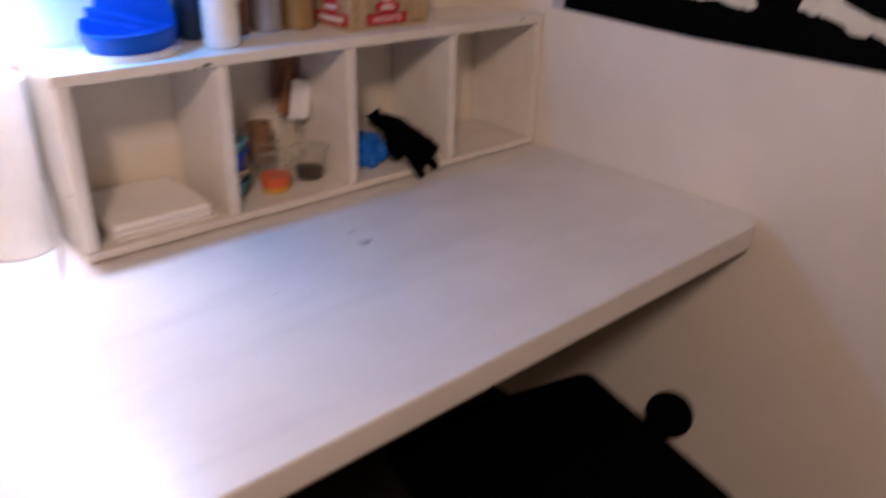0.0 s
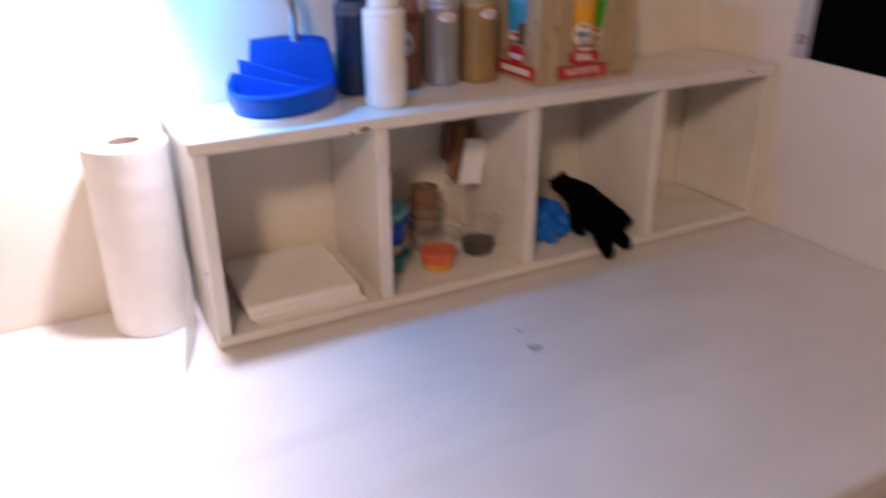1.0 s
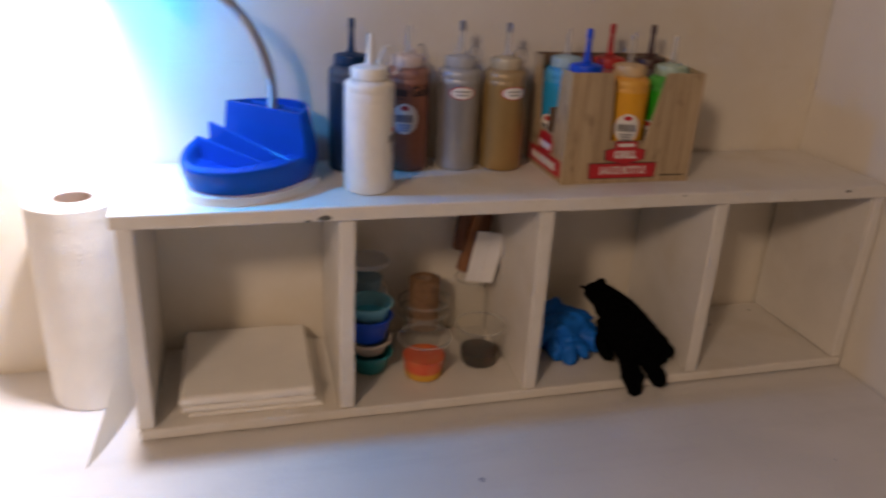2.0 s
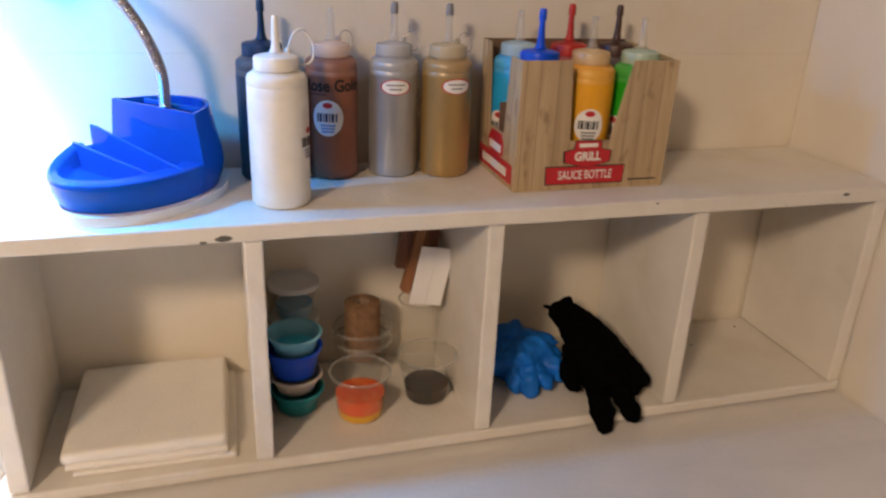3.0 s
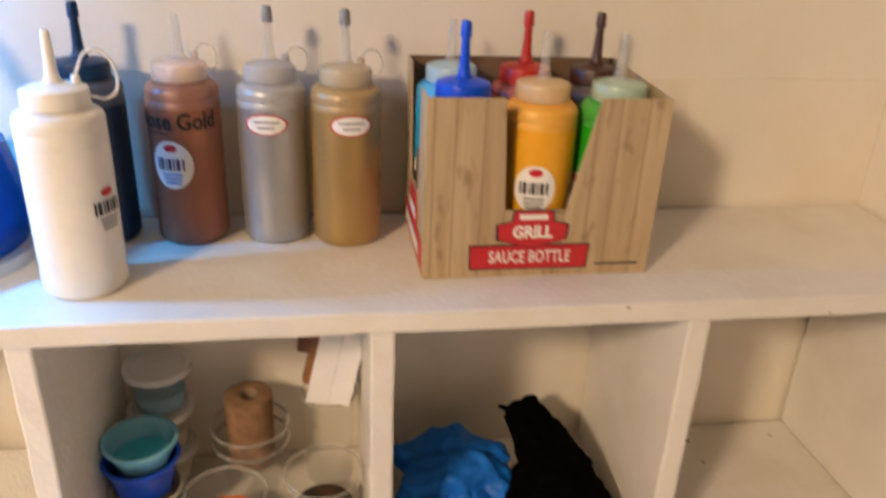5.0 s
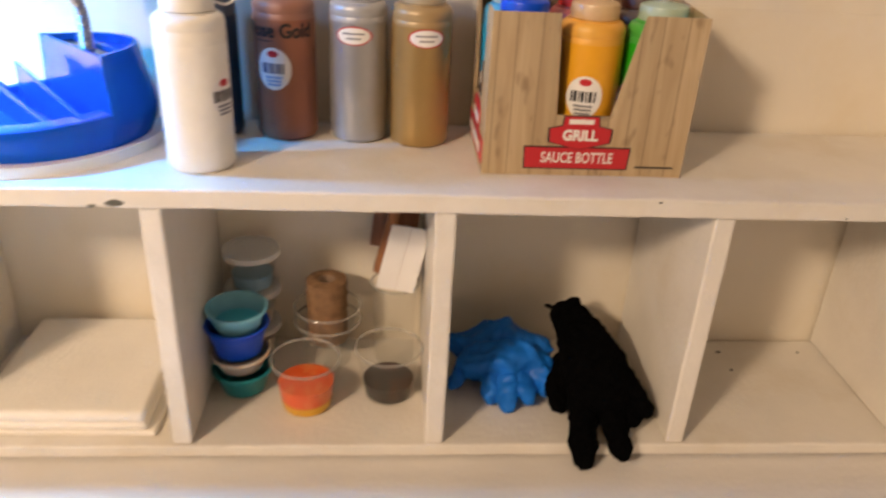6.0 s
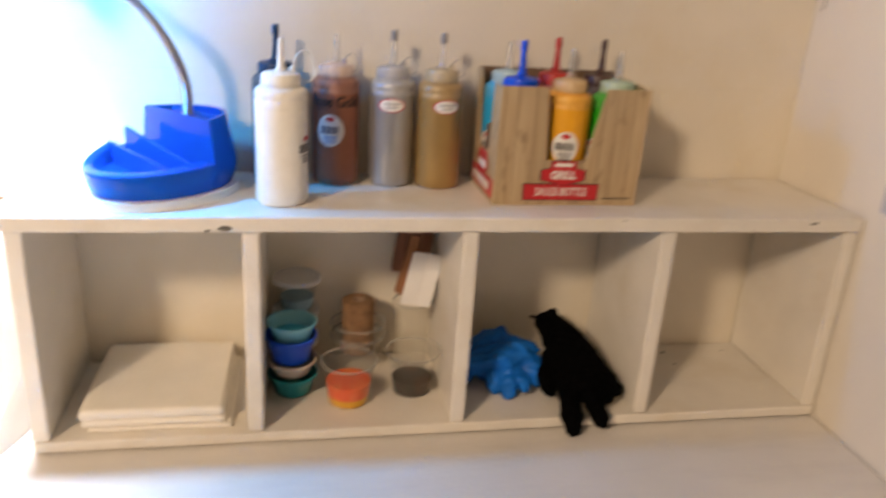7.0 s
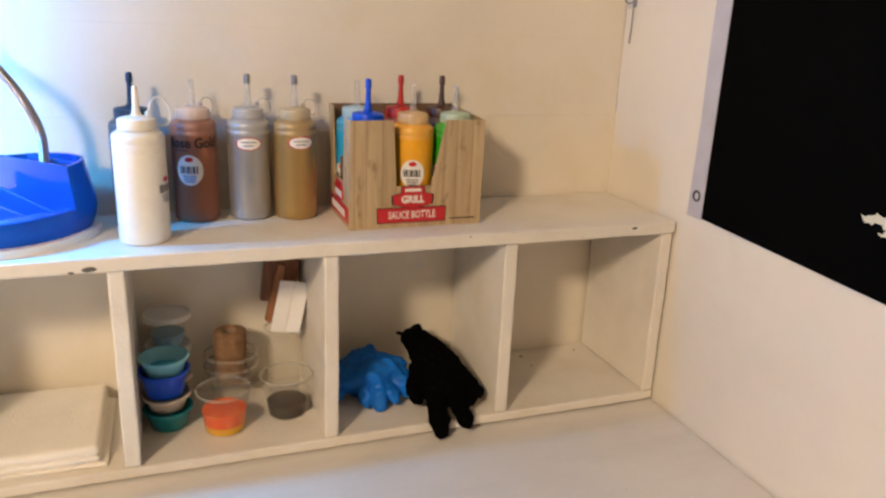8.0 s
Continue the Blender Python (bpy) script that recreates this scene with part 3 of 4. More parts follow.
def make_carrier():
    box = thing("bottle_carrier", 0, 0, Z, "open cardboard bottle carrier printed with wood boards and a red banner", "box")
    H, HB = 0.147, 0.154
    front = [(BX0, 0), (BX1, 0), (BX1 + 0.0015, H), (0.684, H), (0.6645, 0.058), (0.6150, 0.058), (0.6095, H), (BX0, H)]
    part("front_panel", plate(front, "y", BY0, BY0 + CARD), CARD_WOOD, box)
    part("back_panel", plate([(BX0, 0), (BX1, 0), (BX1, HB), (BX0, HB)], "y", BY1 - CARD, BY1), [CARD_IN], box, "brown card inside")
    side = [(BY0 + CARD, 0), (BY1 - CARD, 0), (BY1 - CARD, HB), (BY1 - 0.03, HB), (BY1 - 0.04, 0.058), (BY0 + 0.042, 0.058), (BY0 + 0.034, H), (BY0 + CARD, H)]
    part("side_panel", plate(side, "x", BX0, BX0 + CARD), CARD_WOOD, box)
    side2 = [(BY0 + CARD, 0), (BY1 - CARD, 0), (BY1 - CARD, HB), (BY0 + CARD, H)]
    part("side_panel", plate(side2, "x", BX1 - CARD, BX1), CARD_WOOD, box)
    part("bottom_panel", slab(BX0 + CARD, BY0 + CARD, 0.0002, BX1 - CARD, BY1 - CARD, CARD), CARD_IN, box)
    part("divider_panel", slab(BX0 + CARD, 0.1145, CARD, BX1 - CARD, 0.1155, 0.09), CARD_IN, box)
    y = BY0
    part("banner_border", plate([(0.5885, 0.0065), (0.687, 0.0065), (0.688, 0.0285), (0.5875, 0.0285)], "y", y - 0.0004, y), BLACK_PRINT, box)
    sign = part("banner", plate([(0.5897, 0.0077), (0.6858, 0.0077), (0.6868, 0.0273), (0.5887, 0.0273)], "y", y - 0.0008, y - 0.0004), RED_PRINT, box, "red banner with white words")
    word = lettering("SAUCE BOTTLE", 0.0145, 0.68, 0.00025)
    for v in word.verts:
        v.co = Vector((0.638 + v.co.x, y - 0.0011, 0.0175 + v.co.z))
    part("slogan", word, WHITE_PRINT, sign, "white printed words")
    shield = [(0.611, 0.033), (0.6385, 0.0262), (0.666, 0.033), (0.667, 0.0455), (0.655, 0.0482), (0.654, 0.0572), (0.623, 0.0572), (0.622, 0.0482), (0.610, 0.0455)]
    cx, cz = 0.6385, 0.041
    part("shield_border", plate([(cx + (px - cx) * 1.06, cz + (pz - cz) * 1.05) for px, pz in shield], "y", y - 0.0010, y), BLACK_PRINT, box)
    crest = part("shield", plate(shield, "y", y - 0.0014, y - 0.0010), RED_PRINT, box, "red shield with a white mark")
    word = lettering("GRILL", 0.0138, 0.92, 0.0006)
    for v in word.verts:
        v.co = Vector((0.6385 + v.co.x, y - 0.0017, 0.0393 + v.co.z))
    part("slogan", word, WHITE_PRINT, crest, "white printed word")
    part("print_bar", plate([(0.627, 0.0503), (0.65, 0.0503), (0.65, 0.0548), (0.627, 0.0548)], "y", y - 0.0017, y - 0.0014), WHITE_PRINT, crest)
    part("print_bar", plate([(0.694, 0.0088), (0.731, 0.0088), (0.731, 0.0104), (0.694, 0.0104)], "y", y - 0.0004, y), BLACK_PRINT, box)
    x = BX0
    part("side_banner", plate([(0.06, 0.0065), (0.172, 0.0065), (0.172, 0.0285), (0.06, 0.0285)], "x", x - 0.0008, x), RED_PRINT, box)
    part("side_shield", plate([(0.092, 0.032), (0.1155, 0.026), (0.139, 0.032), (0.14, 0.0455), (0.131, 0.056), (0.1, 0.056), (0.091, 0.0455)], "x", x - 0.0012, x - 0.0001), RED_PRINT, box)
    for z0, z1, a, b in ((0.012, 0.022, 0.075, 0.158), (0.034, 0.043, 0.096, 0.135)):
        part("print_bar", plate([(a, z0), (b, z0), (b, z1), (a, z1)], "x", x - 0.0016, x - 0.0012), WHITE_PRINT, box)
    return box


make_carrier()


# ---------- gooseneck lamp on an organiser base ----------
def make_lamp():
    ob = thing("desk_lamp", 0, 0, 0, "gooseneck desk lamp with a glossy blue organiser base and white foot", "lamp")
    m = pose(0.1555, 0.098, Z, 0, 0, 45)
    a, b = 0.0955, 0.0705

    def ring(u0, u1, grow=1.0, n=80):
        """The part of the egg-shaped outline between two chords, in the lamp's own axes."""
        pts = [(grow * a * math.cos(2 * math.pi * k / n), grow * b * math.sin(2 * math.pi * k / n)) for k in range(n)]
        keep = [p for p in pts if u0 < p[0] < u1]
        ends = []
        for u in (u0, u1):
            if abs(u) < a * grow:
                v = grow * b * math.sqrt(1 - (u / (a * grow)) ** 2)
                ends += [(u, v), (u, -v)]
        return sorted(keep + ends, key=lambda p: math.atan2(p[1], p[0] - (max(u0, -a) + min(u1, a)) / 2))

    def placed(bm, *rest, **more):
        bmesh.ops.transform(bm, matrix=m, verts=bm.verts)
        made = part(*rest[:1], bm, *rest[1:], **more)
        if rest[0] in ("tower", "fin"):
            bev = made.modifiers.new("rounded", "BEVEL")
            bev.width, bev.segments, bev.limit_method, bev.angle_limit = 0.0015, 3, "ANGLE", radians(40)
        return made
    bm = prism(ring(-1, 1, 1.03), 0, 0.010)
    bmesh.ops.bevel(bm, geom=[e for e in bm.edges if e.verts[0].co.z > 0.008 and e.verts[1].co.z > 0.008], offset=0.003, segments=2, affect="EDGES")
    placed(bm, "foot", WHITE_PLASTIC, ob, "white plastic foot", smooth=True)

    def bowl(bm, taper=0.0):
        """Round the walls in towards the foot, and the tower in towards its top."""
        tall = [e for e in bm.edges if abs(e.verts[0].co.z - e.verts[1].co.z) > 0.012]
        bmesh.ops.subdivide_edges(bm, edges=tall, cuts=6, use_grid_fill=True)
        for v in bm.verts:
            low = min(1.0, (v.co.z - 0.0102) / 0.022)
            high = max(0.0, (v.co.z - 0.04) / 0.053)
            grow = 0.915 + 0.078 * math.sin(low * math.pi / 2)
            v.co.x, v.co.y = v.co.x * grow, v.co.y * grow * (1 - taper * high)
            if taper and v.co.x > 0.03:
                v.co.x -= 0.011 * high
        return bm

    def wall_top(u, v):
        """The rim's height: low round the tray, rising along the side away from the shelf's edge."""
        along = min(1.0, max(0.0, (u + 0.088) / 0.062))
        aside = min(1.0, max(0.0, v / 0.04))
        if u > 0.024:
            return 0.036
        if v < 0:
            return 0.040 + 0.003 * min(1.0, max(0.0, (u + 0.075) / 0.095))
        if u < -0.026:
            return 0.040 + 0.014 * along * aside
        return 0.047

    def side(t, grow, z):
        low = min(1.0, max(0.0, (z - 0.0102) / 0.026))
        g = grow * (0.905 + 0.083 * math.sin(low * math.pi / 2))
        return g * a * math.cos(t), g * b * math.sin(t), z

    def pocket(t, grow, z):
        """The hollow lies off the middle, so that the near wall is thick."""
        x, y, z = side(t, grow, z)
        return x * 0.96 + 0.004, y * 0.84 + 0.009, z
    n = 112
    rings = []
    for k in range(n):
        t = 2 * math.pi * k / n
        u, v = a * math.cos(t), b * math.sin(t)
        h = wall_top(u, v)
        rings.append([side(t, 1, 0.0102), side(t, 1, 0.014), side(t, 1, 0.019), side(t, 1, 0.026), side(t, 1, 0.034), side(t, 1, h - 0.0045), side(t, 0.990, h - 0.0014), side(t, 0.962, h),
                      pocket(t, 0.92, h - 0.0012), pocket(t, 0.895, h - 0.0045), pocket(t, 0.86, 0.031), pocket(t, 0.80, 0.0275), pocket(t, 0.4, 0.027)])
    bm = bmesh.new()
    cols = [[bm.verts.new(p) for p in col] for col in rings]
    for k in range(n):
        p, q = cols[k], cols[(k + 1) % n]
        for j in range(len(p) - 1):
            bm.faces.new((p[j], q[j], q[j + 1], p[j + 1]))
    bm.faces.new([c[0] for c in cols])
    bm.faces.new([c[-1] for c in cols])
    placed(bm, "tray", BLUE_PLASTIC, ob, smooth=True)
    bm = bowl(cup_shell(ring(0.022, 1), 0.0102, 0.0925, 0.0055, 0.083), 0.12)
    tower = placed(bm, "tower", BLUE_PLASTIC, ob, smooth=True)
    placed(slab(0.026, -0.044, 0.0832, 0.046, 0.044, 0.0872, 0.0012, 1), "tower_lid", RECESS_SHADE, tower, "dark recessed top")
    placed(slab(0.0475, -0.042, 0.0832, 0.0505, 0.042, 0.0915, 0.001, 1), "rib", BLUE_PLASTIC, tower)
    # flat black strips on the plate stand in for shaded openings
    for v0, v1 in ((-0.04, -0.016), (0.012, 0.04)):
        placed(slab(0.0285, v0, 0.0873, 0.0435, v1, 0.0881), "slot", GLOSS_BLACK, tower, "dark slot")
    for u, hi, lo in ((-0.028, 0.056, 0.041), (-0.003, 0.069, 0.045)):
        w = 0.945 * b * math.sqrt(1 - (u / a) ** 2)
        bm = plate([(-w, 0.0265), (w, 0.0265), (w, hi), (w - 0.010, hi - 0.001), (0, (hi + lo) / 2 - 0.001), (-w + 0.012, lo), (-w, lo - 0.002)], "x", u - 0.0017, u + 0.0017)
        placed(bm, "fin", BLUE_PLASTIC, ob)
    path = smooth_path([(0.1835, 0.124, Z + 0.084), (0.183, 0.122, Z + 0.125), (0.171, 0.107, Z + 0.166), (0.152, 0.097, Z + 0.2), (0.129, 0.09, Z + 0.224), (0.088, 0.078, Z + 0.253), (0.048, 0.066, Z + 0.288), (0.019, 0.053, Z + 0.337)], 75)
    part("gooseneck", tube(path, lambda t: 0.0057 + 0.00045 * math.sin(t * 620), 12), CHROME, ob, "ridged chrome gooseneck", smooth=True)
    axis = Vector((-0.82, -0.06, -0.57)).normalized()
    top = BULB - axis * 0.034
    tilt = Matrix.Translation(top) @ axis.to_track_quat("Z", "Y").to_matrix().to_4x4()
    bm = lathe([(0.0, 0.0), (0.014, 0.0), (0.018, 0.01), (0.03, 0.03), (0.0358, 0.0420), (0.0343, 0.0420), (0.0285, 0.031), (0.0165, 0.012), (0.0, 0.004)], 40)
    bmesh.ops.transform(bm, matrix=tilt, verts=bm.verts)
    shade = part("shade", bm, SHADE, ob, "translucent blue shade", smooth=True)
    # unseen rim band, made clearer than the crown to cast cyan on the wall
    bm = lathe([(0.0359, 0.0421), (0.046, 0.062), (0.0445, 0.062), (0.0344, 0.0421), (0.0359, 0.0421)], 40)
    bmesh.ops.transform(bm, matrix=tilt, verts=bm.verts)
    part("shade_rim", bm, SHADE_RIM, shade, "clearer blue rim band, added to tint the wall cyan", smooth=True)
    return ob


make_lamp()


# ---------- paper towel roll ----------
def make_roll():
    ob = thing("paper_towel_roll", -0.061, 0.139, DESK_Z, "white paper towel roll standing on the desk", "paper towel")
    r, h = 0.0565, 0.278
    prof = [(0.0235, 0.0006), (r - 0.003, 0.0), (r, 0.002)]
    prof += [(r + 0.0002 * math.sin(k * 1.7), h * k / 24) for k in range(1, 24)]
    prof += [(r, h - 0.003), (r - 0.003, h), (0.045, h - 0.0006), (0.034, h), (0.0255, h - 0.001), (0.024, h - 0.003), (0.0235, h - 0.06), (0.0235, 0.0006)]
    part("paper", lathe(prof, 56), PAPER, ob, smooth=True)
    part("core", lathe([(0.0233, h - 0.002), (0.0216, h - 0.002), (0.0216, 0.002), (0.0233, 0.002), (0.0233, h - 0.002)], 32), CORE, ob, "brown cardboard core", smooth=True)
    bm = bmesh.new()
    rows = []
    for i in range(13):
        u = i / 12
        row = []
        for j in range(9):
            v = j / 8
            x = r * 0.86 + 0.0035 + (1 - v) * 0.004 * math.sin(3 * u)
            y0, y1 = -0.03, -0.147 * (1 - u) ** 1.25 - 0.031
            row.append(bm.verts.new((x - 0.043 * (1 - u) ** 1.3 * v ** 1.6, y0 + (y1 - y0) * v, 0.0012 + h * 0.42 * u + 0.0015 * math.sin(5 * v + 2 * u))))
        rows.append(row)
    for a, b in zip(rows, rows[1:]):
        for k in range(8):
            bm.faces.new((a[k], a[k + 1], b[k + 1], b[k]))
    bmesh.ops.solidify(bm, geom=bm.faces[:], thickness=0.0006)
    part("loose_sheet", bm, PAPER_THIN, ob, "loose end of the paper", smooth=True)
    return ob


make_roll()


# ---------- things in the compartments ----------
CUB = DESK_Z + 0.018


def make_napkins():
    ob = thing("napkin_stack", 0.137, 0.105, CUB, "stack of folded white paper napkins lying in the shelf", "napkins")
    rnd = random.Random(8)
    z = 0.0003
    for i in range(3):
        t = (0.0060, 0.0095, 0.0150)[i]
        w, d = 0.085 + rnd.uniform(-0.001, 0.0015), 0.0885 + rnd.uniform(-0.0015, 0.001)
        bm = slab(-w, -d, z, w, d, z + t - 0.0002, (0.0026, 0.0042, 0.0062)[i], 4)
        m = pose(0.010 if i == 0 else rnd.uniform(-0.002, 0.002), rnd.uniform(-0.001, 0.001), 0, 0, 0, rnd.uniform(-0.8, 0.8) - 1.0)
        bmesh.ops.subdivide_edges(bm, edges=[e for e in bm.edges if e.calc_length() > 0.1], cuts=10, use_grid_fill=True)
        for v in bm.verts:
            v.co = m @ v.co
            v.co.z += 0.0008 * noise.noise(Vector((v.co.x * 30, v.co.y * 30, i * 3.1))) * (3.0 if i > 1 else 0.8)
        part("napkin", bm, NAPKIN, ob, smooth=True)
        z += t
    return ob


make_napkins()


def cup_profile(r0, r1, h, wall=0.0008):
    return [(0, 0.0006), (r0 - 0.002, 0.0004), (r0, 0.002), (r0 + (r1 - r0) * 0.72, h * 0.72), (r0 + (r1 - r0) * 0.78, h * 0.74), (r1 - 0.001, h - 0.003), (r1 + 0.0022, h - 0.0025), (r1 + 0.0024, h),
            (r1 - 0.0006, h), (r1 - 0.0012 - wall, h - 0.003), (r0 + (r1 - r0) * 0.72 - wall, h * 0.74), (r0 - wall, 0.003), (0, 0.0018)]


def make_cup(x, y, z, r0, r1, h, mat, label, group="portion cups", fill=None, swirl=None, level=0.4, lid=None):
    ob = thing("portion_cup", x, y, z, label, "cup", group)
    shell = part("cup", lathe(cup_profile(r0, r1, h)[:8 if mat is CLEAR else None], 40), mat, ob, smooth=True)
    part("rim", lathe([(r1 - 0.0006, h - 0.0012), (r1 + 0.0016, h - 0.0014), (r1 + 0.0026, h - 0.0004), (r1 + 0.0020, h + 0.0005), (r1 - 0.0002, h + 0.0003), (r1 - 0.0006, h - 0.0012)], 40), RIM if mat is CLEAR else mat, shell, smooth=True)
    if fill:
        rr = lambda q: r0 + (r1 - r0) * q - 0.0016
        part("paint_fill", lathe([(0, 0.0022), (rr(0.02), 0.0022), (rr(level), h * level), (rr(level) * 0.6, h * level + 0.0015), (0, h * level)], 36), fill, ob, smooth=True)
    if swirl:
        part("paint_layer", lathe([(0, 0.0020), (r0 - 0.0012, 0.0020), (r0 + (r1 - r0) * 0.2 - 0.0011, h * 0.2), (0, h * 0.2)], 36), swirl, ob, smooth=True)
    if lid:
        part("lid", lathe([(0, h + 0.0035), (r1 - 0.004, h + 0.0035), (r1 - 0.003, h + 0.0045), (r1 + 0.003, h + 0.0042), (r1 + 0.0036, h - 0.002), (r1 + 0.0026, h - 0.002), (r1 + 0.0025, h + 0.003), (0, h + 0.0025)], 40), lid, ob, smooth=True)
    return ob


ORANGE_MIX = stained("orange_paint_mix", (0.82, 0.11, 0.02), (0.88, 0.36, 0.12), 0.35, 60, 0.9, (8, 8, 3))
YELLOW_MIX = material("yellow_paint", (0.8, 0.42, 0.01), 0.35, vary=0.1)
DARK_MIX = stained("dark_paint_mix", (0.022, 0.014, 0.008), (0.14, 0.045, 0.014), 0.35, 60, 0.9, (8, 8, 3))
CYAN_MIX = material("cyan_paint", (0.03, 0.42, 0.55), 0.35, vary=0.12)
TEAL = material("teal_plastic", (0.002, 0.23, 0.27), 0.35)
IVORY = material("ivory_plastic", (0.62, 0.54, 0.44), 0.4)
ROYAL = material("royal_blue_plastic", (0.001, 0.075, 0.60), 0.3)
make_cup(0.3785, 0.0685, CUB, 0.027, 0.0355, 0.061, CLEAR, "clear plastic cup holding orange and yellow paint", fill=ORANGE_MIX, swirl=YELLOW_MIX, level=0.52)
make_cup(0.4675, 0.089, CUB, 0.0265, 0.036, 0.062, CLEAR, "clear plastic cup holding dark brown paint", fill=DARK_MIX, level=0.34)
make_cup(0.3055, 0.098, CUB, 0.0235, 0.031, 0.030, TEAL, "small teal paint cup at the foot of a stack", "stacked cups")
make_cup(0.3045, 0.098, CUB + 0.0285, 0.0225, 0.0305, 0.0225, IVORY, "small ivory paint cup in a stack", "stacked cups")
make_cup(0.3030, 0.098, CUB + 0.0495, 0.0245, 0.0325, 0.038, ROYAL, "royal blue paint cup in a stack", "stacked cups")
make_cup(0.3045, 0.098, CUB + 0.0705, 0.022, 0.0308, 0.036, CLEAR_BLUE, "pale clear cup of cyan paint on a stack", "stacked cups", fill=CYAN_MIX, level=0.5)
BLUE_GREY = material("blue_grey_paint", (0.26, 0.45, 0.60), 0.4)
for k in range(3):
    make_cup(0.308 + 0.0015 * k, 0.163, CUB + 0.0478 * k, 0.022, 0.0288, 0.0432, CLEAR, "clear plastic cup with a lid, stacked on others", "lidded cups", fill=(IVORY, IVORY, BLUE_GREY)[k], level=(0.7, 0.5, 0.42)[k], lid=MILKY)


def make_spool():
    ob = thing("twine_spool", 0.396, 0.150, CUB + 0.0338, "brown twine spool standing in a clear cup", "spool")
    prof = [(0.0098, 0.0785), (0.013, 0.0797), (0.0185, 0.0785)]
    for k in range(49):
        z = 0.0775 - k * 0.0016
        prof.append((0.0225 + 0.0006 * math.cos(k * math.pi) + 0.0004 * math.sin(k * 0.7), z))
    prof += [(0.018, 0.0), (0.0098, 0.0), (0.0098, 0.0785)]
    part("twine", lathe(prof, 40), TWINE, ob, smooth=True)
    part("core", lathe([(0.0096, 0.0778), (0.0084, 0.0778), (0.0084, 0.0005), (0.0096, 0.0005), (0.0096, 0.0778)], 24), CORE, ob, "dark paper core")
    return ob


make_spool()
for k in range(2):
    make_cup(0.396, 0.150, CUB + 0.0315 * k, 0.0255, 0.0368, 0.060 if k < 1 else 0.046, CLEAR, "clear plastic cup nested in a stack under the twine", "nested cups")
make_cup(0.474, 0.157, CUB, 0.0235, 0.0265, 0.106, CLEAR, "tall clear plastic cup against the back wall", "tall cups")


def make_card():
    ob = thing("folded_card", 0.4770, 0.130, CUB + 0.1067, "folded white card leaning on a tall cup", "card")
    for x0, x1, lift in ((-0.0255, -0.0042, 0.0005), (-0.0038, 0.0165, 0.0)):
        rise = [0.0065 - (x + 0.0255) * 0.155 for x in (x0, x1)]
        bm = plate([(x0, rise[0]), (x1, rise[1]), (x1 + 0.0175, rise[1] + 0.074), (x0 + 0.0175, rise[0] + 0.074)], "y", -0.0009, 0.0009)
        bmesh.ops.subdivide_edges(bm, edges=bm.edges[:], cuts=3, use_grid_fill=True)
        for v in bm.verts:
            v.co.y += lift - abs(v.co.x + 0.004 - 0.236 * v.co.z) * 0.07 + v.co.z * 0.10 + 0.0006 * noise.noise(v.co * 60)
        part("leaf", bm, WHITE_PRINT, ob)
    return ob


def make_block():
    ob = thing("wooden_block", 0.462, 0.174, CUB + 0.1067, "reddish brown wooden block leaning in the compartment's corner", "block")
    part("block", plate([(0.004, 0), (0.030, 0), (0.040, 0.1), (0.0425, 0.149), (-0.004, 0.149), (-0.012, 0.09), (-0.018, 0.04), (0.004, 0.036)], "y", -0.006, 0.006), WOOD_RED, ob)
    part("strip", plate([(-0.0135, 0.012), (-0.003, 0.006), (0.018, 0.094), (0.007, 0.098)], "y", -0.018, -0.0065), WOOD_STRIP, ob, "lighter orange-brown wooden strip")
    return ob


make_card()
make_block()


# ---------- gloves ----------
def blobs(limbs, voxel, mat, base, words, crumple=0.0, sharp=0.0):
    """A glove of soft skins, each drawn over rounded limbs: paths of points with radii and a flatness."""
    ob = thing("glove", *base, words, "glove")
    tex = bpy.data.textures.new("folds", "CLOUDS")
    tex.noise_scale, tex.noise_depth = 0.014, 3
    fold = bpy.data.textures.new("sharp_folds", "MUSGRAVE")
    fold.musgrave_type, fold.noise_scale = "RIDGED_MULTIFRACTAL", 0.045
    for name, paths in limbs:
        bm = bmesh.new()
        for pts, radii, flatness in paths:
            line = smooth_path(pts, 6)
            for i, p in enumerate(line):
                t = i / (len(line) - 1) * (len(radii) - 1)
                k = min(int(t), len(radii) - 2)
                r = radii[k] + (radii[k + 1] - radii[k]) * (t - k)
                m = Matrix.Translation(Vector(p) - Vector(base)) @ Matrix.Diagonal((r, r * flatness, r * flatness, 1))
                bmesh.ops.create_icosphere(bm, subdivisions=2, radius=1, matrix=m)
        skin = part(name, bm, mat, ob)
        mod = skin.modifiers.new("skin", "REMESH")
        mod.mode, mod.voxel_size, mod.use_smooth_shade = "VOXEL", voxel, True
        sm = skin.modifiers.new("soften", "SMOOTH")
        sm.iterations, sm.factor = 4, 0.5
        d = skin.modifiers.new("creases", "DISPLACE")
        d.texture, d.strength, d.mid_level, d.texture_coords = tex, crumple, 0.5, "GLOBAL"
        if sharp:
            e = skin.modifiers.new("folds", "DISPLACE")
            e.texture, e.strength, e.mid_level, e.texture_coords = fold, sharp, 0.6, "GLOBAL"
            e2 = skin.modifiers.new("ease", "SMOOTH")
            e2.iterations, e2.factor = 3, 0.5
    return ob


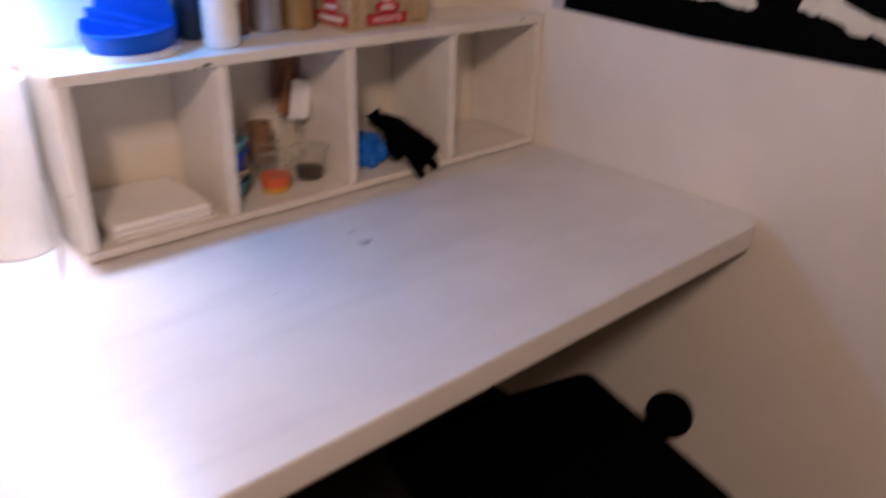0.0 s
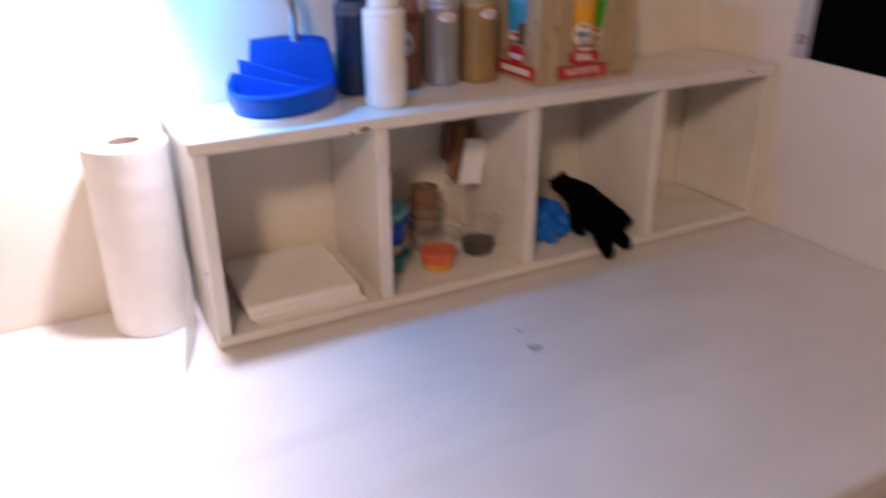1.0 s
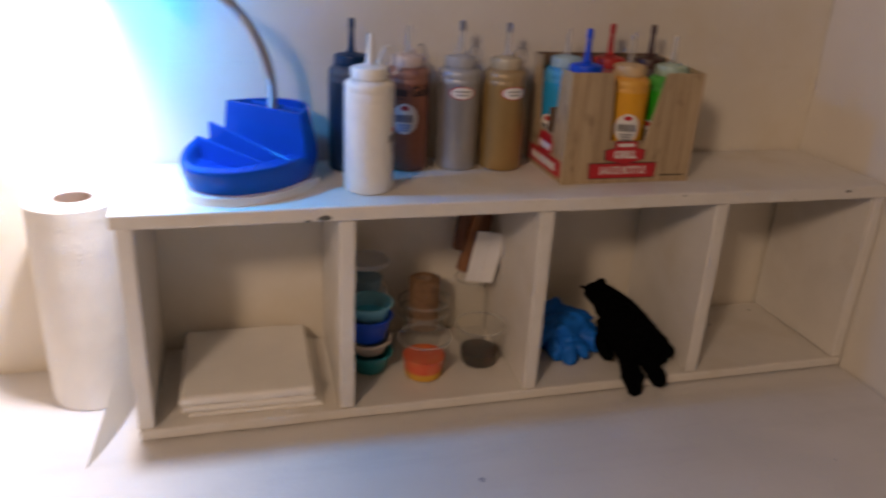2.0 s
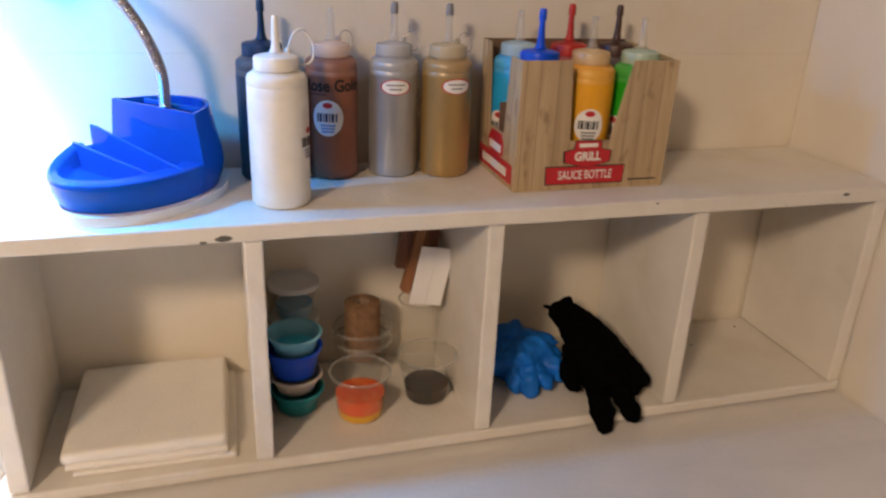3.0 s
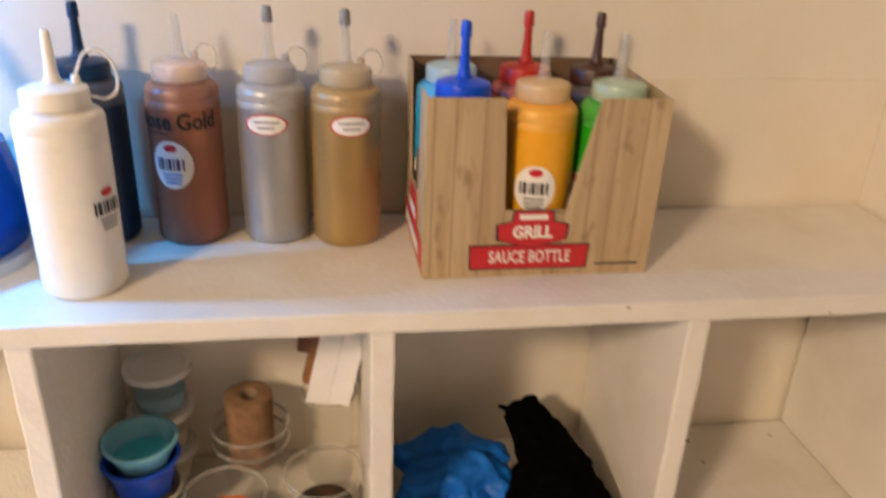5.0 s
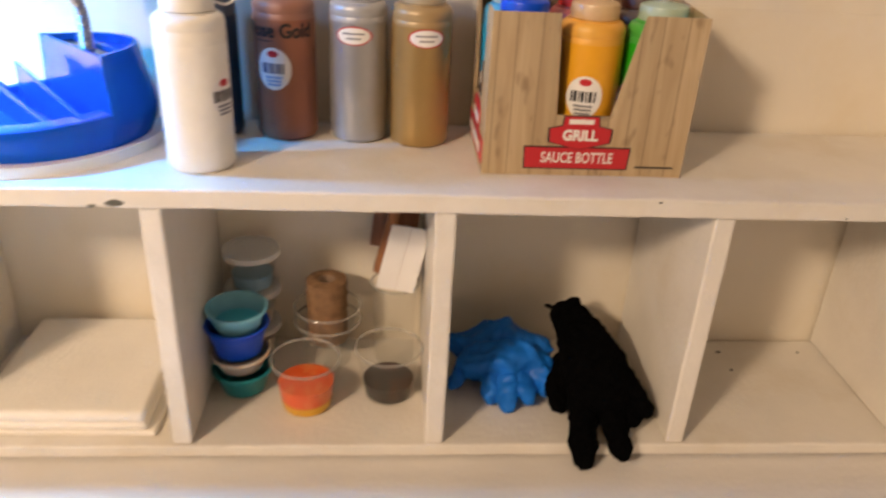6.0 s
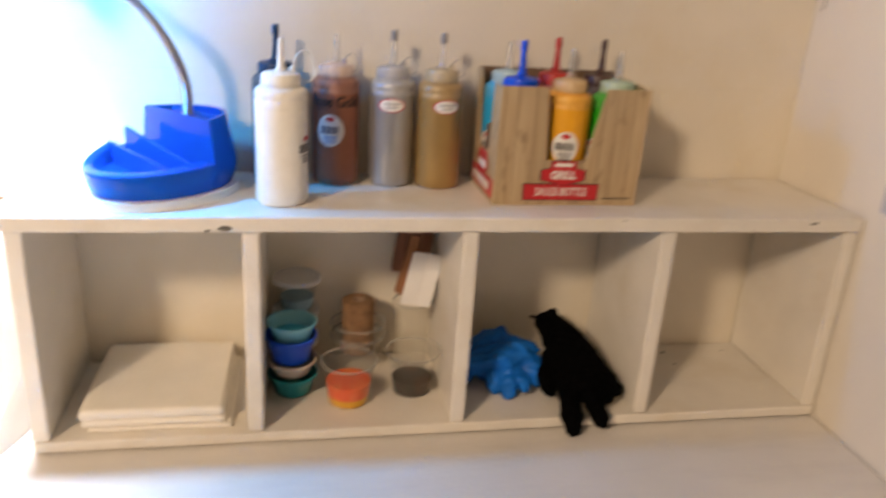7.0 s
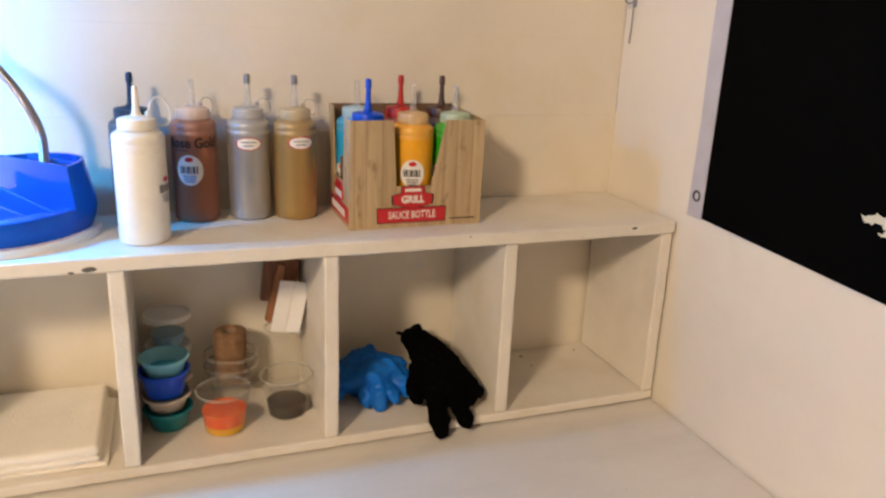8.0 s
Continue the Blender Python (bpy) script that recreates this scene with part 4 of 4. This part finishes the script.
F = CUB
blobs([
    ("palm", [([(0.677, 0.146, F + 0.072), (0.685, 0.125, F + 0.067), (0.688, 0.095, F + 0.062), (0.695, 0.06, F + 0.046), (0.697, 0.035, F + 0.034)], [0.024, 0.029, 0.034, 0.036, 0.032], 0.62), ([(0.712, 0.10, F + 0.06), (0.722, 0.08, F + 0.055)], [0.012, 0.012], 0.8), ([(0.69, 0.1, F + 0.04), (0.69, 0.06, F + 0.02)], [0.02, 0.018], 0.9)]),
    ("cuff", [([(0.654, 0.150, F + 0.078), (0.666, 0.147, F + 0.076), (0.68, 0.145, F + 0.078)], [0.0055, 0.008, 0.016], 0.7), ([(0.686, 0.148, F + 0.088), (0.682, 0.146, F + 0.078)], [0.006, 0.014], 0.8)]),
    ("finger", [([(0.676, 0.055, F + 0.04), (0.673, 0.02, F + 0.022), (0.671, -0.008, F + 0.006), (0.670, -0.014, F - 0.010)], [0.017, 0.0155, 0.0145, 0.012], 0.8)]),
    ("finger", [([(0.70, 0.045, F + 0.035), (0.706, 0.015, F + 0.018), (0.710, -0.006, F + 0.006), (0.711, -0.011, F - 0.001)], [0.016, 0.015, 0.0135, 0.011], 0.8)]),
    ("finger", [([(0.715, 0.06, F + 0.045), (0.724, 0.035, F + 0.026), (0.73, 0.02, F + 0.018)], [0.016, 0.014, 0.011], 0.8)]),
    ("finger", [([(0.716, 0.07, F + 0.05), (0.734, 0.04, F + 0.035), (0.7435, 0.024, F + 0.024)], [0.016, 0.0135, 0.0105], 0.8)]),
    ("thumb", [([(0.668, 0.085, F + 0.05), (0.656, 0.06, F + 0.028), (0.653, 0.045, F + 0.018)], [0.016, 0.015, 0.012], 0.8)]),
], 0.0024, BLACK_KNIT, (0.69, 0.06, F), "black knitted glove draped over the shelf's front edge", 0.0115)
blobs([
    ("palm", [([(0.560, 0.135, F + 0.036), (0.60, 0.13, F + 0.046), (0.640, 0.12, F + 0.040)], [0.024, 0.029, 0.022], 0.72), ([(0.566, 0.10, F + 0.030), (0.60, 0.095, F + 0.040), (0.638, 0.10, F + 0.034)], [0.026, 0.029, 0.021], 0.8), ([(0.575, 0.11, F + 0.018), (0.615, 0.09, F + 0.016)], [0.022, 0.02], 0.9)]),
    ("thumb", [([(0.556, 0.105, F + 0.028), (0.548, 0.095, F + 0.018), (0.545, 0.088, F + 0.013)], [0.014, 0.012, 0.011], 1.0)]),
    ("finger", [([(0.582, 0.085, F + 0.026), (0.580, 0.070, F + 0.014), (0.581, 0.064, F + 0.010)], [0.014, 0.011, 0.008], 1.0)]),
    ("finger", [([(0.598, 0.080, F + 0.026), (0.600, 0.062, F + 0.014), (0.602, 0.056, F + 0.009)], [0.014, 0.011, 0.008], 1.0)]),
    ("finger", [([(0.614, 0.082, F + 0.028), (0.620, 0.066, F + 0.017), (0.622, 0.060, F + 0.012)], [0.013, 0.011, 0.009], 1.0)]),
    ("finger", [([(0.628, 0.092, F + 0.032), (0.641, 0.078, F + 0.026), (0.646, 0.073, F + 0.022)], [0.013, 0.011, 0.009], 1.0)]),
    ("cuff", [([(0.632, 0.12, F + 0.048), (0.650, 0.106, F + 0.046)], [0.014, 0.009], 0.7)]),
], 0.0022, NITRILE, (0.60, 0.1, F), "crumpled blue nitrile gloves lying in the shelf", 0.010, 0.007)


# ---------- banner on the side wall ----------
def make_banner():
    ob = thing("wall_banner", WALL_X, 0, 0, "black vinyl banner with a grey hem and pale painted shapes", "banner")
    x0, x1 = -0.0032, -0.0022
    part("cloth", plate([(-0.0535, 1.0685), (-0.38, 1.0540), (-0.72, 1.052), (-1.7, 1.030), (-1.7, 1.95), (-0.0535, 1.95)], "x", x0, x1), BANNER, ob)
    hem = part("hem", plate([(-0.0225, 1.0675), (-0.054, 1.0675), (-0.054, 1.95), (-0.023, 1.95), (-0.0220, 1.3), (-0.0250, 1.2)], "x", -0.0042, -0.0032), HEM, ob, "light grey folded hem")
    bm = lathe([(0.0052, 0.0), (0.0082, 0.0), (0.0084, 0.001), (0.0068, 0.002), (0.0052, 0.001), (0.0052, 0.0)], 28)
    bmesh.ops.transform(bm, matrix=pose(-0.0042, -0.0385, 1.0985, 0, -90, 0), verts=bm.verts)
    part("grommet", bm, BRASS, hem, "dark metal grommet", smooth=True)

    def wobble(pts, seed):
        rnd = random.Random(seed)
        out = []
        for (a, b), (c, d) in zip(pts, pts[1:] + pts[:1]):
            for k in range(5):
                t = k / 5
                out.append((a + (c - a) * t + rnd.uniform(-0.0022, 0.0022), b + (d - b) * t + rnd.uniform(-0.0022, 0.0022)))
        return out
    one = [(-0.312, 1.141), (-0.318, 1.134), (-0.34, 1.136), (-0.345, 1.131), (-0.335, 1.126), (-0.375, 1.124), (-0.415, 1.128), (-0.445, 1.121), (-0.470, 1.117), (-0.490, 1.122), (-0.482, 1.145), (-0.486, 1.2), (-0.44, 1.2), (-0.43, 1.158), (-0.38, 1.149), (-0.33, 1.146)]
    two = [(-0.56, 1.132), (-0.585, 1.125), (-0.61, 1.124), (-0.64, 1.115), (-0.655, 1.102), (-0.68, 1.1), (-0.685, 1.107), (-0.715, 1.098), (-0.75, 1.094), (-0.755, 1.106), (-0.735, 1.12), (-0.685, 1.13), (-0.635, 1.147), (-0.623, 1.172), (-0.63, 1.222), (-0.585, 1.222), (-0.59, 1.177), (-0.57, 1.15)]
    for k, pts in enumerate((one, two)):
        part("pale_shape", plate(wobble(pts, k), "x", -0.0042, -0.0032), PALE, ob, "pale uneven painted shape")
    return ob


make_banner()


def make_hook():
    ob = thing("wall_hook", WALL_X, 0.176, 1.3, "small dark metal hook with a hanging wire by the wall's corner", "hook")
    part("plate", slab(-0.003, -0.0045, 0.056, -0.0002, 0.0045, 0.072, 0.001, 1), GREY_PRINT, ob)
    part("arm", tube(smooth_path([(-0.003, 0, 0.064), (-0.016, 0, 0.062), (-0.02, 0, 0.07)], 6), 0.0014, 8), GREY_PRINT, ob, smooth=True)
    part("wire", tube(smooth_path([(-0.0035, 0, 0.056), (-0.004, -0.001, 0.03), (-0.0022, 0.004, 0.0)], 8), 0.001, 7), GREY_PRINT, ob, smooth=True)
    return ob


make_hook()


# ---------- stool under the desk ----------
def make_stool():
    ob = thing("swivel_stool", 0.4875, -0.573, 0, "black padded swivel stool pushed under the desk", "stool", turn=-15)
    bm = slab(-0.22, -0.2, 0.40, 0.22, 0.2, 0.47, 0.028, 4)
    part("seat", bm, VINYL, ob, smooth=True)
    part("seat_pan", slab(-0.15, -0.14, 0.385, 0.15, 0.14, 0.4, 0.004, 1), GLOSS_BLACK, ob)
    part("column", lathe([(0, 0.10), (0.028, 0.10), (0.028, 0.28), (0.02, 0.285), (0.02, 0.385), (0, 0.385)], 24), GLOSS_BLACK, ob, smooth=True)
    lever = part("lever", tube([(0.1, 0.02, 0.395), (0.2, 0.02, 0.40), (0.262, 0.02, 0.425)], 0.007, 10), GLOSS_BLACK, ob, smooth=True)
    bm = lathe([(0, -0.017), (0.024, -0.016), (0.038, -0.008), (0.0425, 0.004), (0.038, 0.014), (0.026, 0.017), (0.018, 0.011), (0, 0.009)], 32)
    facing = Vector((-0.872, -0.803, 0.86)).to_track_quat("Z", "Y").to_matrix().to_4x4()
    bmesh.ops.transform(bm, matrix=Matrix.Translation((0.272, 0.03, 0.452)) @ facing, verts=bm.verts)
    part("grip", bm, VINYL, lever, "round black grip with a dished face", smooth=True)
    for k in range(5):
        a = radians(72 * k + 10)
        c, s = math.cos(a), math.sin(a)
        bar = part("foot_bar", tube([(0.02 * c, 0.02 * s, 0.11), (0.15 * c, 0.15 * s, 0.085), (0.27 * c, 0.27 * s, 0.065)], 0.016, 10), GLOSS_BLACK, ob, smooth=True)
        bm = lathe([(0, -0.012), (0.024, -0.012), (0.026, -0.008), (0.026, 0.008), (0.024, 0.012), (0, 0.012)], 20)
        bmesh.ops.transform(bm, matrix=pose(0.27 * c, 0.27 * s, 0.026, 90, 0, 72 * k), verts=bm.verts)
        part("caster", bm, GLOSS_BLACK, bar, smooth=True)
    return ob


make_stool()
